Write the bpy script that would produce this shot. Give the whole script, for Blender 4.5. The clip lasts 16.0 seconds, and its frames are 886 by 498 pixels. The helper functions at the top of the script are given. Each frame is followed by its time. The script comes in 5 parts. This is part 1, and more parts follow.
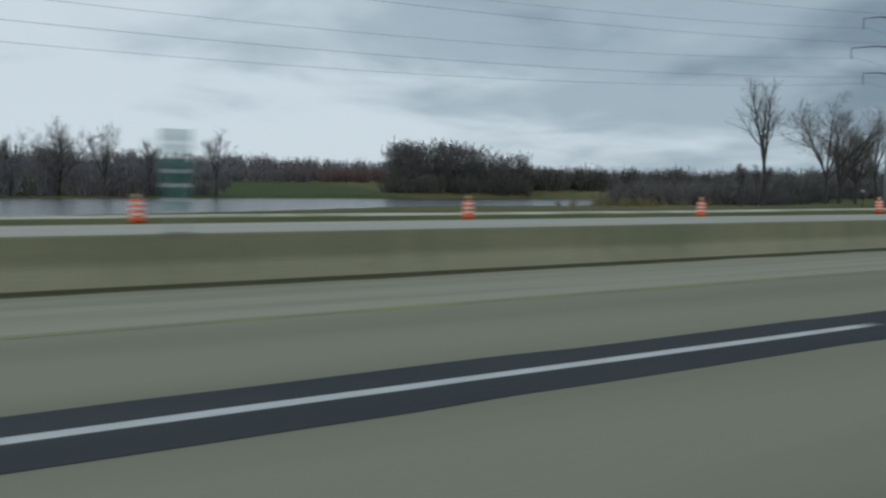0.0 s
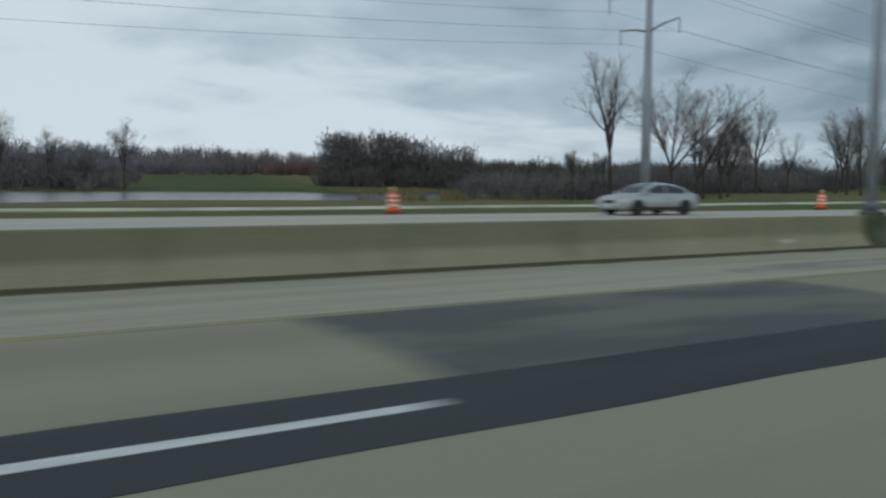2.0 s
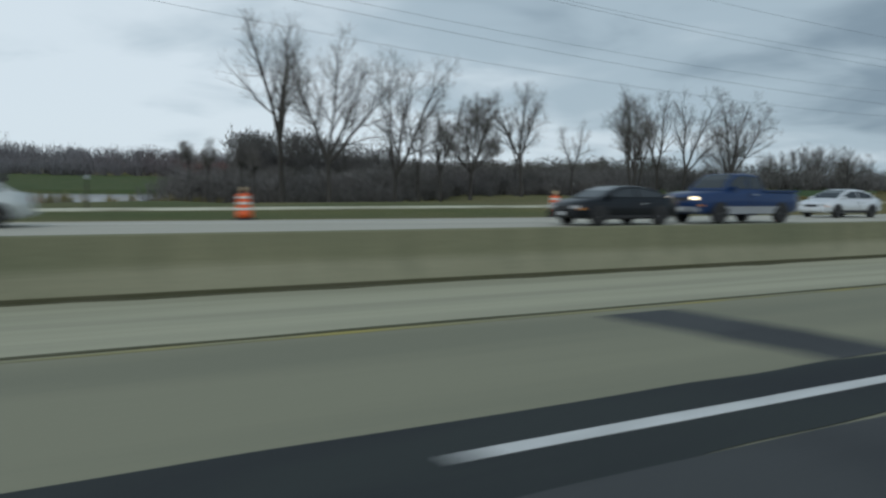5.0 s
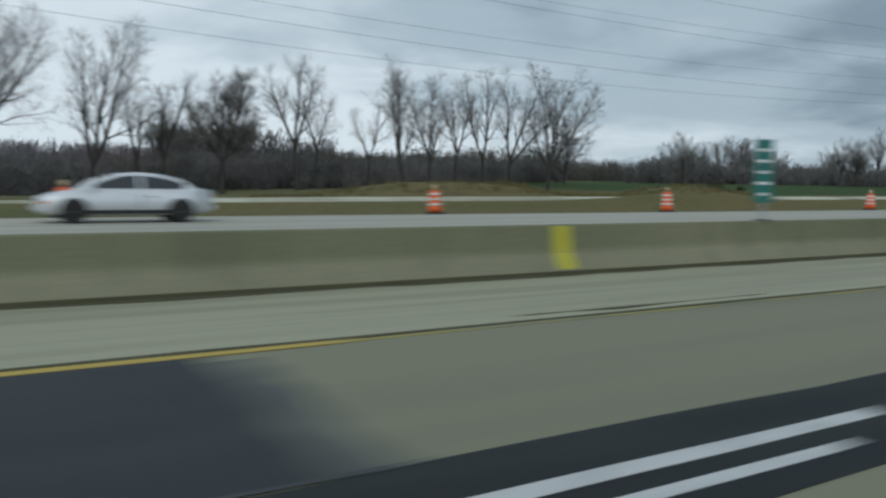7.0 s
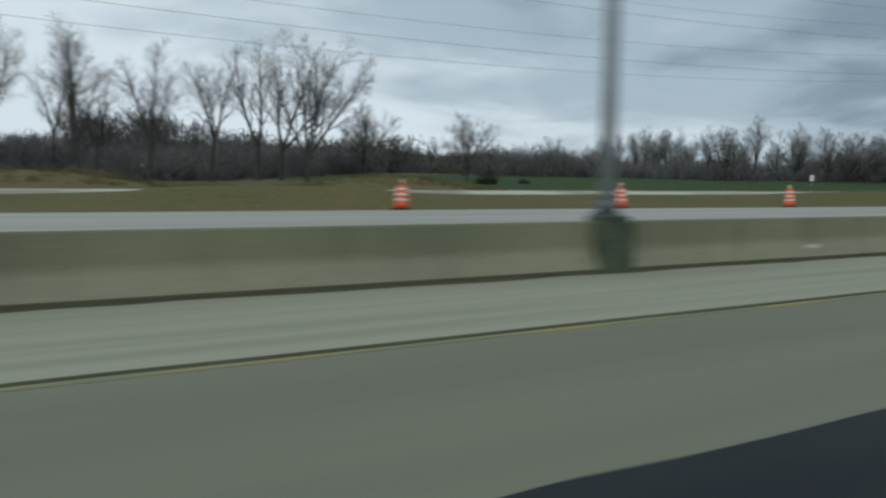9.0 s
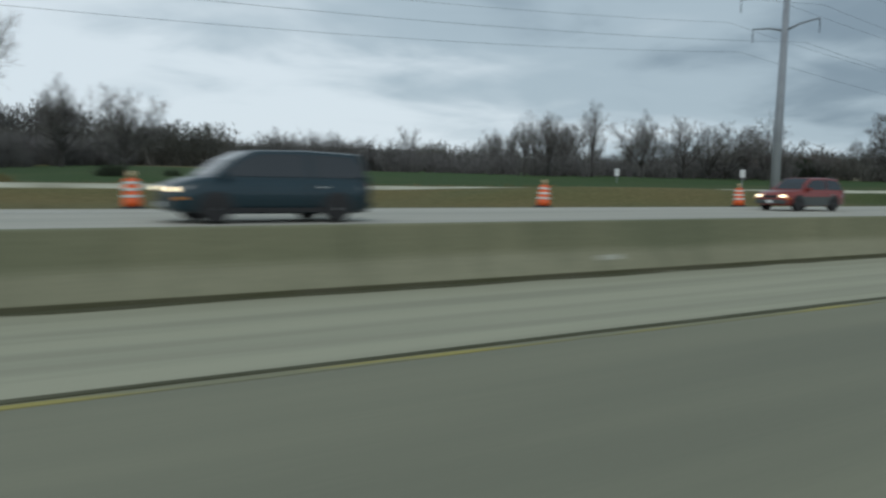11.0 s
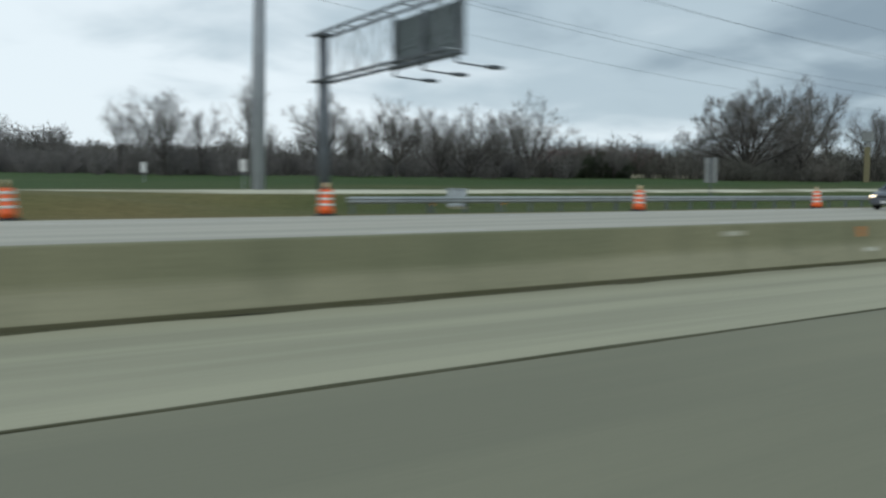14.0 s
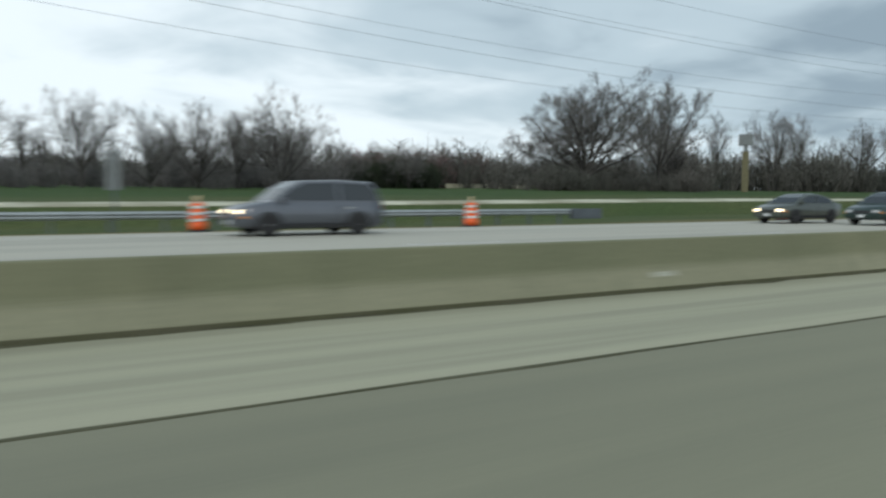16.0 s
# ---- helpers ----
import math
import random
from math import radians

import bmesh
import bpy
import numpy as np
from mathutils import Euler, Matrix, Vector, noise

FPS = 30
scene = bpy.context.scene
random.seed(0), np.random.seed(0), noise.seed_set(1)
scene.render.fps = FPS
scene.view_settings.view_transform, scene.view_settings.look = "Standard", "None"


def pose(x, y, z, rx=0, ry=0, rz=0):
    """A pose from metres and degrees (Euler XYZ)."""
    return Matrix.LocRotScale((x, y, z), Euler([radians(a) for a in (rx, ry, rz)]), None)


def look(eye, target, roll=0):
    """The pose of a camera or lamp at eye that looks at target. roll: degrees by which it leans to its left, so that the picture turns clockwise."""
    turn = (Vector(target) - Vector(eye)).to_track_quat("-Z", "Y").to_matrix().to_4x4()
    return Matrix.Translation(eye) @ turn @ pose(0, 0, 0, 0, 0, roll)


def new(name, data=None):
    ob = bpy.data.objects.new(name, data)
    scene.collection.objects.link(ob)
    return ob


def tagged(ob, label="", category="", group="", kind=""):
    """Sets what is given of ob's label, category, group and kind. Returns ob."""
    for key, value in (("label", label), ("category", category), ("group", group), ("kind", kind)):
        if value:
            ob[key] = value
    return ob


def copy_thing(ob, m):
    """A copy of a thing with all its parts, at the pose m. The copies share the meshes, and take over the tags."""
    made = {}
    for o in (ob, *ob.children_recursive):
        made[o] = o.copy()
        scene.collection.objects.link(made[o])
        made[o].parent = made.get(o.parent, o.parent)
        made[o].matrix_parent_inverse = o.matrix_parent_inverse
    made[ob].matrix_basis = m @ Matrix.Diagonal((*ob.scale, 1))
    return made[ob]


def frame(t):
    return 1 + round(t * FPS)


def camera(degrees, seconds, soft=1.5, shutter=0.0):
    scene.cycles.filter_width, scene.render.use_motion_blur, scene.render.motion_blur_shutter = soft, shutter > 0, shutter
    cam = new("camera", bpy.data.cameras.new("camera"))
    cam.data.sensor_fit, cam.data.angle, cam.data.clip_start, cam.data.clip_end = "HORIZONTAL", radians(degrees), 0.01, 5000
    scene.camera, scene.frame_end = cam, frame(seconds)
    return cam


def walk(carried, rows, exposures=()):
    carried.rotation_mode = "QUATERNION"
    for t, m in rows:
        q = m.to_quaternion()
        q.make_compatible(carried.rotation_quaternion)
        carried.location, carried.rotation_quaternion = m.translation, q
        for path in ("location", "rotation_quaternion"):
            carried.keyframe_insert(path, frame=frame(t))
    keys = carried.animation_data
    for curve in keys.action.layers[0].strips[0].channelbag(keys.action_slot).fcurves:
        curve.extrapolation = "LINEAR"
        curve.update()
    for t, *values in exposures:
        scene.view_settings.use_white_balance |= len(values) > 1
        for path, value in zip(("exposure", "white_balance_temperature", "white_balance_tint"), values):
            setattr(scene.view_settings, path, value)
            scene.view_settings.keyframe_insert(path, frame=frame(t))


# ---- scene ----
# ---------------------------------------------------------------- camera
cam = camera(58.0, 16.0, soft=2.3, shutter=0.75)
PATH = [
    (0.0, 14.37, -12.50, 1.43, 86.17, -0.28, -30.81),
    (0.5, 24.30, -12.28, 1.41, 86.29, -0.17, -30.80),
    (1.0, 34.46, -12.07, 1.42, 85.86, -0.56, -30.95),
    (1.5, 44.35, -11.88, 1.39, 85.69, -0.43, -30.81),
    (2.0, 53.95, -11.71, 1.39, 85.76, -0.42, -31.00),
    (2.5, 63.50, -11.55, 1.40, 85.65, -0.18, -30.79),
    (3.0, 72.65, -11.38, 1.37, 85.99, -0.07, -31.24),
    (3.2, 76.29, -11.32, 1.38, 86.06, 0.08, -31.43),
    (5.3, 118.04, -10.75, 1.39, 85.98, -0.41, -30.03),
    (5.5, 121.43, -10.70, 1.41, 85.88, 0.36, -29.71),
    (6.0, 129.97, -10.55, 1.40, 85.68, -0.33, -30.65),
    (6.5, 138.59, -10.38, 1.41, 85.59, -0.50, -30.66),
    (7.0, 147.23, -10.21, 1.40, 85.66, -0.56, -30.94),
    (7.5, 155.68, -10.01, 1.40, 85.69, -0.52, -30.60),
    (8.0, 163.97, -9.85, 1.39, 85.40, -0.12, -30.95),
    (8.5, 172.46, -9.69, 1.40, 85.51, -0.63, -30.61),
    (9.0, 180.57, -9.51, 1.40, 85.31, -0.76, -31.76),
    (9.5, 189.00, -9.36, 1.33, 85.60, -0.37, -31.35),
    (10.0, 197.68, -9.21, 1.40, 85.21, -0.35, -31.66),
    (10.2, 201.29, -9.15, 1.38, 85.22, -1.23, -32.93),
    (12.3, 238.23, -8.51, 1.36, 85.17, -0.60, -32.45),
    (12.5, 241.65, -8.51, 1.35, 85.19, -0.79, -32.38),
    (13.0, 250.30, -8.50, 1.39, 85.14, -1.10, -33.84),
    (13.5, 259.13, -8.53, 1.40, 85.43, -0.56, -33.34),
    (14.0, 268.30, -8.55, 1.42, 85.55, -0.37, -32.70),
    (14.5, 277.06, -8.59, 1.41, 85.79, -0.49, -33.12),
    (15.0, 286.20, -8.64, 1.43, 85.87, -0.44, -33.07),
    (15.5, 295.20, -8.71, 1.45, 86.04, -0.26, -32.86),
    (16.0, 304.08, -8.78, 1.44, 86.46, -0.11, -32.58),
]
walk(cam, [(t, pose(x, y, z, a, b, c)) for t, x, y, z, a, b, c in PATH], ((0.0, -0.27, 6380, 10), (3.2, -0.19, 6380, 10), (5.3, -0.12, 6400, 10), (10.2, -0.14, 6430, 10), (12.3, 0.02, 6570, 10), (14.0, 0.14, 6600, 10), (16.0, 0.28, 6650, 10)))

# ---------------------------------------------------------------- light
world = bpy.data.worlds.new("overcast_sky")
scene.world = world
world.use_nodes = True
wn, wl = world.node_tree.nodes, world.node_tree.links
wn.clear()


def wnode(kind, **values):
    n = wn.new(kind)
    for key, value in values.items():
        n.inputs[key].default_value = value
    return n


SUN_EL, SUN_AZ = 38.0, 200.0
sky = wn.new("ShaderNodeTexSky")
sky.sky_type, sky.sun_disc = "NISHITA", False
sky.sun_elevation, sky.sun_rotation = radians(SUN_EL), radians(SUN_AZ)
coord = wn.new("ShaderNodeTexCoord")
split = wn.new("ShaderNodeSeparateXYZ")
wl.new(coord.outputs["Generated"], split.inputs[0])


def wmath(op, a, b):
    n = wn.new("ShaderNodeMath")
    n.operation = op
    for slot, v in enumerate((a, b)):
        if isinstance(v, (int, float)):
            n.inputs[slot].default_value = v
        else:
            wl.new(v, n.inputs[slot])
    return n.outputs[0]


# the cloud deck is a flat layer high above: directions are laid out on it
up = wmath("ADD", wmath("MAXIMUM", split.outputs[2], 0.0), 0.16)
deck = wn.new("ShaderNodeCombineXYZ")
wl.new(wmath("DIVIDE", split.outputs[0], up), deck.inputs[0])
wl.new(wmath("DIVIDE", split.outputs[1], up), deck.inputs[1])
big = wnode("ShaderNodeTexNoise", Scale=0.55, Detail=3.0, Roughness=0.45, Distortion=0.2)
wl.new(deck.outputs[0], big.inputs["Vector"])
fine = wnode("ShaderNodeTexNoise", Scale=1.7, Detail=4.0, Roughness=0.5, Distortion=0.3)
wl.new(deck.outputs[0], fine.inputs["Vector"])
cloud = wmath("ADD", wmath("MULTIPLY", big.outputs[0], 0.58), wmath("MULTIPLY", fine.outputs[0], 0.42))
# brighter towards the west and low down, where the cover is thinner
lift = wmath("ADD", wmath("MULTIPLY", split.outputs[0], -0.23), wmath("MULTIPLY", split.outputs[2], -0.30))
cloud = wmath("ADD", cloud, wmath("ADD", lift, 0.285))


def wstep(value, a, b):
    n = wn.new("ShaderNodeMapRange")
    n.interpolation_type = "SMOOTHSTEP"
    n.inputs[1].default_value, n.inputs[2].default_value = a, b
    wl.new(value, n.inputs[0])
    return n.outputs[0]


# a long bright break under the edge of the deck, closing towards the east, and heavier cover there
ragged = wmath("ADD", split.outputs[2], wmath("MULTIPLY", fine.outputs[0], -0.10))
gap = wmath("MULTIPLY", wstep(ragged, 0.115, 0.075), wstep(split.outputs[0], 0.72, 0.42))
cloud = wmath("ADD", cloud, wmath("MULTIPLY", gap, 0.10))
cloud = wmath("ADD", cloud, wmath("MULTIPLY", wstep(split.outputs[0], 0.64, 0.9), -0.10))
ramp = wn.new("ShaderNodeValToRGB")
ramp.color_ramp.interpolation = "EASE"
for pos, colour in ((0.0, (0.265, 0.355, 0.43, 1)), (1.0, (0.80, 0.91, 0.98, 1))):
    ramp.color_ramp.elements[int(pos)].color = colour
ramp.color_ramp.elements[0].position, ramp.color_ramp.elements[1].position = 0.36, 0.76
e = ramp.color_ramp.elements.new(0.52)
e.color = (0.465, 0.585, 0.665, 1)
wl.new(cloud, ramp.inputs[0])
back_sky = wnode("ShaderNodeBackground", Strength=0.05)
wl.new(sky.outputs[0], back_sky.inputs[0])
back_cloud = wnode("ShaderNodeBackground", Strength=0.95)
wl.new(ramp.outputs[0], back_cloud.inputs[0])
mixer = wnode("ShaderNodeMixShader", Fac=0.92)
wl.new(back_sky.outputs[0], mixer.inputs[1])
wl.new(back_cloud.outputs[0], mixer.inputs[2])
wout = wn.new("ShaderNodeOutputWorld")
wl.new(mixer.outputs[0], wout.inputs[0])

sun = new("sun", bpy.data.lights.new("sun", "SUN"))
sun.data.energy, sun.data.angle, sun.data.color = 0.5, radians(14), (1.0, 0.96, 0.9)
sun.matrix_world = look((150 - 60, -80, 90), (150, 10, 0))

# ---------------------------------------------------------------- materials
MATS = {}


def mat(name, colour, rough=0.7, metal=0.0, vary=0.25, scale=3.0, fine_scale=40.0, bump=0.15, island=0.0, other=None,
        stretch=(1, 1, 1), glow=0.0, spec=0.5, mix_pos=(0.42, 0.62)):
    """A painted, grained or weathered surface: two sizes of noise move the colour between colour and other."""
    if name in MATS:
        return MATS[name]
    m = bpy.data.materials.new(name)
    m.use_nodes = True
    n, l = m.node_tree.nodes, m.node_tree.links
    b = n["Principled BSDF"]
    b.inputs["Roughness"].default_value, b.inputs["Metallic"].default_value = rough, metal
    b.inputs["Specular IOR Level"].default_value = spec
    other = other or tuple(c * (1 - vary) for c in colour)
    geo = n.new("ShaderNodeNewGeometry")
    mapping = n.new("ShaderNodeMapping")
    mapping.inputs["Scale"].default_value = stretch
    l.new(geo.outputs["Position"], mapping.inputs[0])
    t1 = n.new("ShaderNodeTexNoise")
    t1.inputs["Scale"].default_value, t1.inputs["Detail"].default_value = scale, 5
    t2 = n.new("ShaderNodeTexNoise")
    t2.inputs["Scale"].default_value, t2.inputs["Detail"].default_value = fine_scale, 3
    l.new(mapping.outputs[0], t1.inputs["Vector"])
    l.new(geo.outputs["Position"], t2.inputs["Vector"])
    r1 = n.new("ShaderNodeMapRange")
    r1.inputs[1].default_value, r1.inputs[2].default_value = mix_pos
    l.new(t1.outputs[0], r1.inputs[0])
    mix = n.new("ShaderNodeMix")
    mix.data_type = "RGBA"
    mix.inputs[6].default_value, mix.inputs[7].default_value = (*colour, 1), (*other, 1)
    l.new(r1.outputs[0], mix.inputs[0])
    grain = n.new("ShaderNodeMapRange")
    grain.inputs[1].default_value, grain.inputs[2].default_value = 0.3, 0.7
    grain.inputs[3].default_value, grain.inputs[4].default_value = 1 - vary * 0.6, 1 + vary * 0.6
    l.new(t2.outputs[0], grain.inputs[0])
    mul = n.new("ShaderNodeMix")
    mul.data_type, mul.blend_type = "RGBA", "MULTIPLY"
    mul.inputs[0].default_value = 1.0
    l.new(mix.outputs[2], mul.inputs[6])
    l.new(grain.outputs[0], mul.inputs[7])
    last = mul.outputs[2]
    if island:
        sp = n.new("ShaderNodeMapRange")
        sp.inputs[3].default_value, sp.inputs[4].default_value = 1 - island, 1 + island
        l.new(geo.outputs["Random Per Island"], sp.inputs[0])
        m2 = n.new("ShaderNodeMix")
        m2.data_type, m2.blend_type = "RGBA", "MULTIPLY"
        m2.inputs[0].default_value = 1.0
        l.new(last, m2.inputs[6])
        l.new(sp.outputs[0], m2.inputs[7])
        last = m2.outputs[2]
    l.new(last, b.inputs["Base Color"])
    if bump:
        bp = n.new("ShaderNodeBump")
        bp.inputs["Strength"].default_value, bp.inputs["Distance"].default_value = bump, 0.02
        l.new(t2.outputs[0], bp.inputs["Height"])
        l.new(bp.outputs[0], b.inputs["Normal"])
    if glow:
        b.inputs["Emission Color"].default_value, b.inputs["Emission Strength"].default_value = (*colour, 1), glow
    MATS[name] = m
    return m


LANE = mat("lane_concrete", (0.243, 0.240, 0.168), 0.85, spec=0.3, vary=0.12, scale=0.35, stretch=(0.12, 1.6, 1), fine_scale=25, bump=0.1, other=(0.20, 0.20, 0.143))
OLD_LANE = mat("aged_lane_concrete", (0.268, 0.266, 0.190), 0.85, spec=0.3, vary=0.14, scale=0.35, stretch=(0.12, 1.6, 1), fine_scale=25, bump=0.1, other=(0.225, 0.225, 0.16))
OLD_SHOULDER = mat("aged_shoulder_concrete", (0.345, 0.338, 0.255), 0.85, spec=0.3, vary=0.16, scale=0.9, stretch=(0.08, 2.2, 1), fine_scale=22, bump=0.1, other=(0.29, 0.284, 0.212))
SHOULDER = mat("shoulder_concrete", (0.385, 0.376, 0.272), 0.85, spec=0.3, vary=0.14, scale=0.9, stretch=(0.08, 2.2, 1), fine_scale=22, bump=0.1, other=(0.315, 0.310, 0.225))
FAR_LANE = mat("far_lane_concrete", (0.45, 0.435, 0.37), 0.85, spec=0.25, vary=0.12, scale=0.5, stretch=(0.1, 1.5, 1), fine_scale=20, bump=0.08, other=(0.385, 0.373, 0.318))
ASPHALT = mat("asphalt", (0.038, 0.044, 0.047), 0.8, spec=0.35, vary=0.25, scale=1.1, stretch=(0.3, 1.2, 1), fine_scale=60, bump=0.25, other=(0.028, 0.033, 0.040))
# darker copy of the asphalt: shade close to the camera's car is in its colour
SHADED_ASPHALT = mat("shaded_asphalt", (0.030, 0.0365, 0.036), 0.85, spec=0.25, vary=0.25, scale=1.1, stretch=(0.3, 1.2, 1), fine_scale=60, bump=0.25, other=(0.023, 0.027, 0.030))
OLD_ASPHALT = mat("worn_asphalt", (0.046, 0.050, 0.052), 0.85, vary=0.25, scale=0.8, fine_scale=55, bump=0.25, other=(0.030, 0.033, 0.036))
WORN_LINE = mat("worn_grey_paint", (0.125, 0.135, 0.135), 0.85, spec=0.3, vary=0.3, scale=1.5, stretch=(0.5, 3, 1), other=(0.06, 0.066, 0.07))
FADED_ASPHALT = mat("faded_asphalt", (0.085, 0.092, 0.092), 0.85, spec=0.3, vary=0.25, scale=0.7, stretch=(0.5, 1.2, 1), fine_scale=50, bump=0.2, other=(0.15, 0.153, 0.128))
FADED_PATCH = mat("thin_worn_patch", (0.22, 0.222, 0.19), 0.85, spec=0.3, vary=0.2, scale=0.9, stretch=(0.4, 1.5, 1), fine_scale=40, bump=0.15, other=(0.33, 0.325, 0.255))
TAR = mat("joint_tar", (0.070, 0.070, 0.038), 0.9, spec=0.2, vary=0.4, scale=2.0, stretch=(0.4, 3, 1), other=(0.105, 0.103, 0.064))
WHITE_LINE = mat("white_road_paint", (0.62, 0.63, 0.62), 0.6, vary=0.2, scale=3.0, other=(0.48, 0.49, 0.48))
YELLOW_LINE = mat("yellow_road_paint", (0.34, 0.295, 0.085), 0.75, spec=0.3, vary=0.3, scale=1.2, stretch=(0.5, 3, 1), other=(0.225, 0.222, 0.135), mix_pos=(0.40, 0.54))
YELLOW_BRIGHT = mat("fresh_yellow_road_paint", (0.50, 0.36, 0.05), 0.6, vary=0.2, scale=2.0, other=(0.42, 0.30, 0.05))
BARRIER_DARK = mat("stained_barrier_concrete", (0.085, 0.102, 0.062), 0.85, vary=0.3, scale=2.0, fine_scale=18, bump=0.2, other=(0.042, 0.054, 0.034))
DEBRIS = mat("gutter_grit", (0.095, 0.096, 0.054), 0.95, spec=0.2, vary=0.4, scale=2.5, stretch=(0.5, 3, 1), fine_scale=60, bump=0.5, other=(0.112, 0.108, 0.07))
PALE_MARK = mat("pale_patch_paint", (0.41, 0.41, 0.335), 0.7, vary=0.2)
ORANGE_MARK = mat("orange_survey_paint", (0.42, 0.17, 0.05), 0.7, vary=0.3)
YELLOW_PANEL = mat("yellow_panel_paint", (0.60, 0.55, 0.02), 0.5, vary=0.15)
STEEL = mat("galvanised_steel", (0.33, 0.36, 0.38), 0.5, 0.45, vary=0.15, scale=1.5, fine_scale=15, bump=0.05)
DARK_STEEL = mat("weathered_steel", (0.135, 0.155, 0.175), 0.55, 0.35, vary=0.2, scale=1.0, fine_scale=15, bump=0.05)
POLE_STEEL = mat("grey_pole_steel", (0.30, 0.33, 0.36), 0.6, 0.2, vary=0.15, scale=0.6, fine_scale=12, bump=0.03)
TRUSS_STEEL = mat("dull_truss_steel", (0.19, 0.215, 0.23), 0.55, 0.4, vary=0.15, scale=1.5, fine_scale=15, bump=0.05)
SIGN_BACK = mat("sign_back_aluminium", (0.15, 0.185, 0.19), 0.55, 0.3, vary=0.12, scale=0.8, bump=0.03)
GREEN_SIGN = mat("green_sign_sheeting", (0.012, 0.155, 0.135), 0.45, vary=0.12, bump=0.0)
SIGN_WHITE = mat("white_sign_sheeting", (0.68, 0.70, 0.70), 0.5, vary=0.08, bump=0.0)
YELLOW_SIGN = mat("faded_yellow_sign", (0.17, 0.155, 0.08), 0.6, vary=0.15)
GREY_SIGN = mat("grey_sign_cabinet", (0.22, 0.24, 0.24), 0.6, vary=0.15)
CABINET = mat("cabinet_paint", (0.43, 0.47, 0.50), 0.55, vary=0.1)
DRUM_ORANGE = mat("drum_orange_plastic", (0.85, 0.13, 0.025), 0.5, vary=0.12, bump=0.0)
DRUM_WHITE = mat("drum_white_sheeting", (0.72, 0.72, 0.70), 0.45, vary=0.1, bump=0.0)
RUBBER = mat("black_rubber", (0.022, 0.022, 0.023), 0.85, vary=0.2, bump=0.1)
LAMP_LENS = mat("amber_lamp_lens", (0.62, 0.50, 0.30), 0.35, vary=0.05, bump=0.0)
FRONTAGE = mat("frontage_concrete", (0.56, 0.55, 0.43), 0.9, spec=0.2, vary=0.2, scale=0.16, fine_scale=6, bump=0.1, other=(0.34, 0.325, 0.235))
WIRE = mat("cable_aluminium", (0.13, 0.145, 0.16), 0.6, 0.2, vary=0.1, bump=0.0)
BARK = mat("tree_bark", (0.058, 0.053, 0.047), 0.9, vary=0.3, scale=1.0, fine_scale=12, bump=0.3, other=(0.045, 0.042, 0.038))
TWIG = mat("bare_twigs", (0.185, 0.175, 0.167), 0.9, vary=0.2, scale=0.3, fine_scale=6, bump=0.0, island=0.25, other=(0.140, 0.133, 0.127))
LIMB = mat("dark_limbs", (0.062, 0.058, 0.053), 0.9, vary=0.25, scale=0.8, fine_scale=10, bump=0.1, other=(0.048, 0.045, 0.041))
BRUSH = mat("brush_stems", (0.148, 0.142, 0.138), 0.95, vary=0.25, scale=0.06, fine_scale=2, bump=0.0, island=0.4, other=(0.115, 0.113, 0.106))
BRUSH_DARK = mat("dark_brush_stems", (0.125, 0.118, 0.104), 0.95, vary=0.25, scale=0.06, fine_scale=2, bump=0.0, island=0.4, other=(0.085, 0.087, 0.073))
# paler bluish stems for far woods: distance haze is put into the colour
BRUSH_HAZED = mat("hazed_brush_stems", (0.19, 0.19, 0.20), 0.95, vary=0.25, scale=0.012, fine_scale=0.4, bump=0.0, island=0.3, other=(0.135, 0.115, 0.12))
BRUSH_RED = mat("reddish_brush_stems", (0.18, 0.115, 0.11), 0.95, vary=0.25, scale=0.05, fine_scale=2, bump=0.0, island=0.35, other=(0.13, 0.10, 0.096))
EVERGREEN = mat("dark_evergreen_leaves", (0.032, 0.044, 0.022), 0.9, vary=0.3, scale=0.6, fine_scale=8, bump=0.0, island=0.35, other=(0.022, 0.030, 0.018))
DRY_GRASS = mat("dry_grass_blades", (0.19, 0.155, 0.062), 0.9, vary=0.25, scale=0.3, fine_scale=5, bump=0.0, island=0.35, other=(0.11, 0.11, 0.045))
GREEN_GRASS = mat("green_grass_blades", (0.052, 0.092, 0.024), 0.9, vary=0.25, scale=0.2, fine_scale=5, bump=0.0, island=0.35, other=(0.10, 0.115, 0.04))


def glass_mat():
    m = bpy.data.materials.new("dark_car_glass")
    m.use_nodes = True
    b = m.node_tree.nodes["Principled BSDF"]
    b.inputs["Base Color"].default_value = (0.02, 0.025, 0.03, 1)
    b.inputs["Roughness"].default_value, b.inputs["Specular IOR Level"].default_value = 0.06, 0.7
    return m


def paint_mat(name, colour, metal=0.2, coat=0.5):
    m = mat(name, colour, 0.32, metal, vary=0.06, bump=0.0)
    b = m.node_tree.nodes["Principled BSDF"]
    b.inputs["Coat Weight"].default_value, b.inputs["Specular IOR Level"].default_value = coat, 0.5 * coat + 0.25
    return m


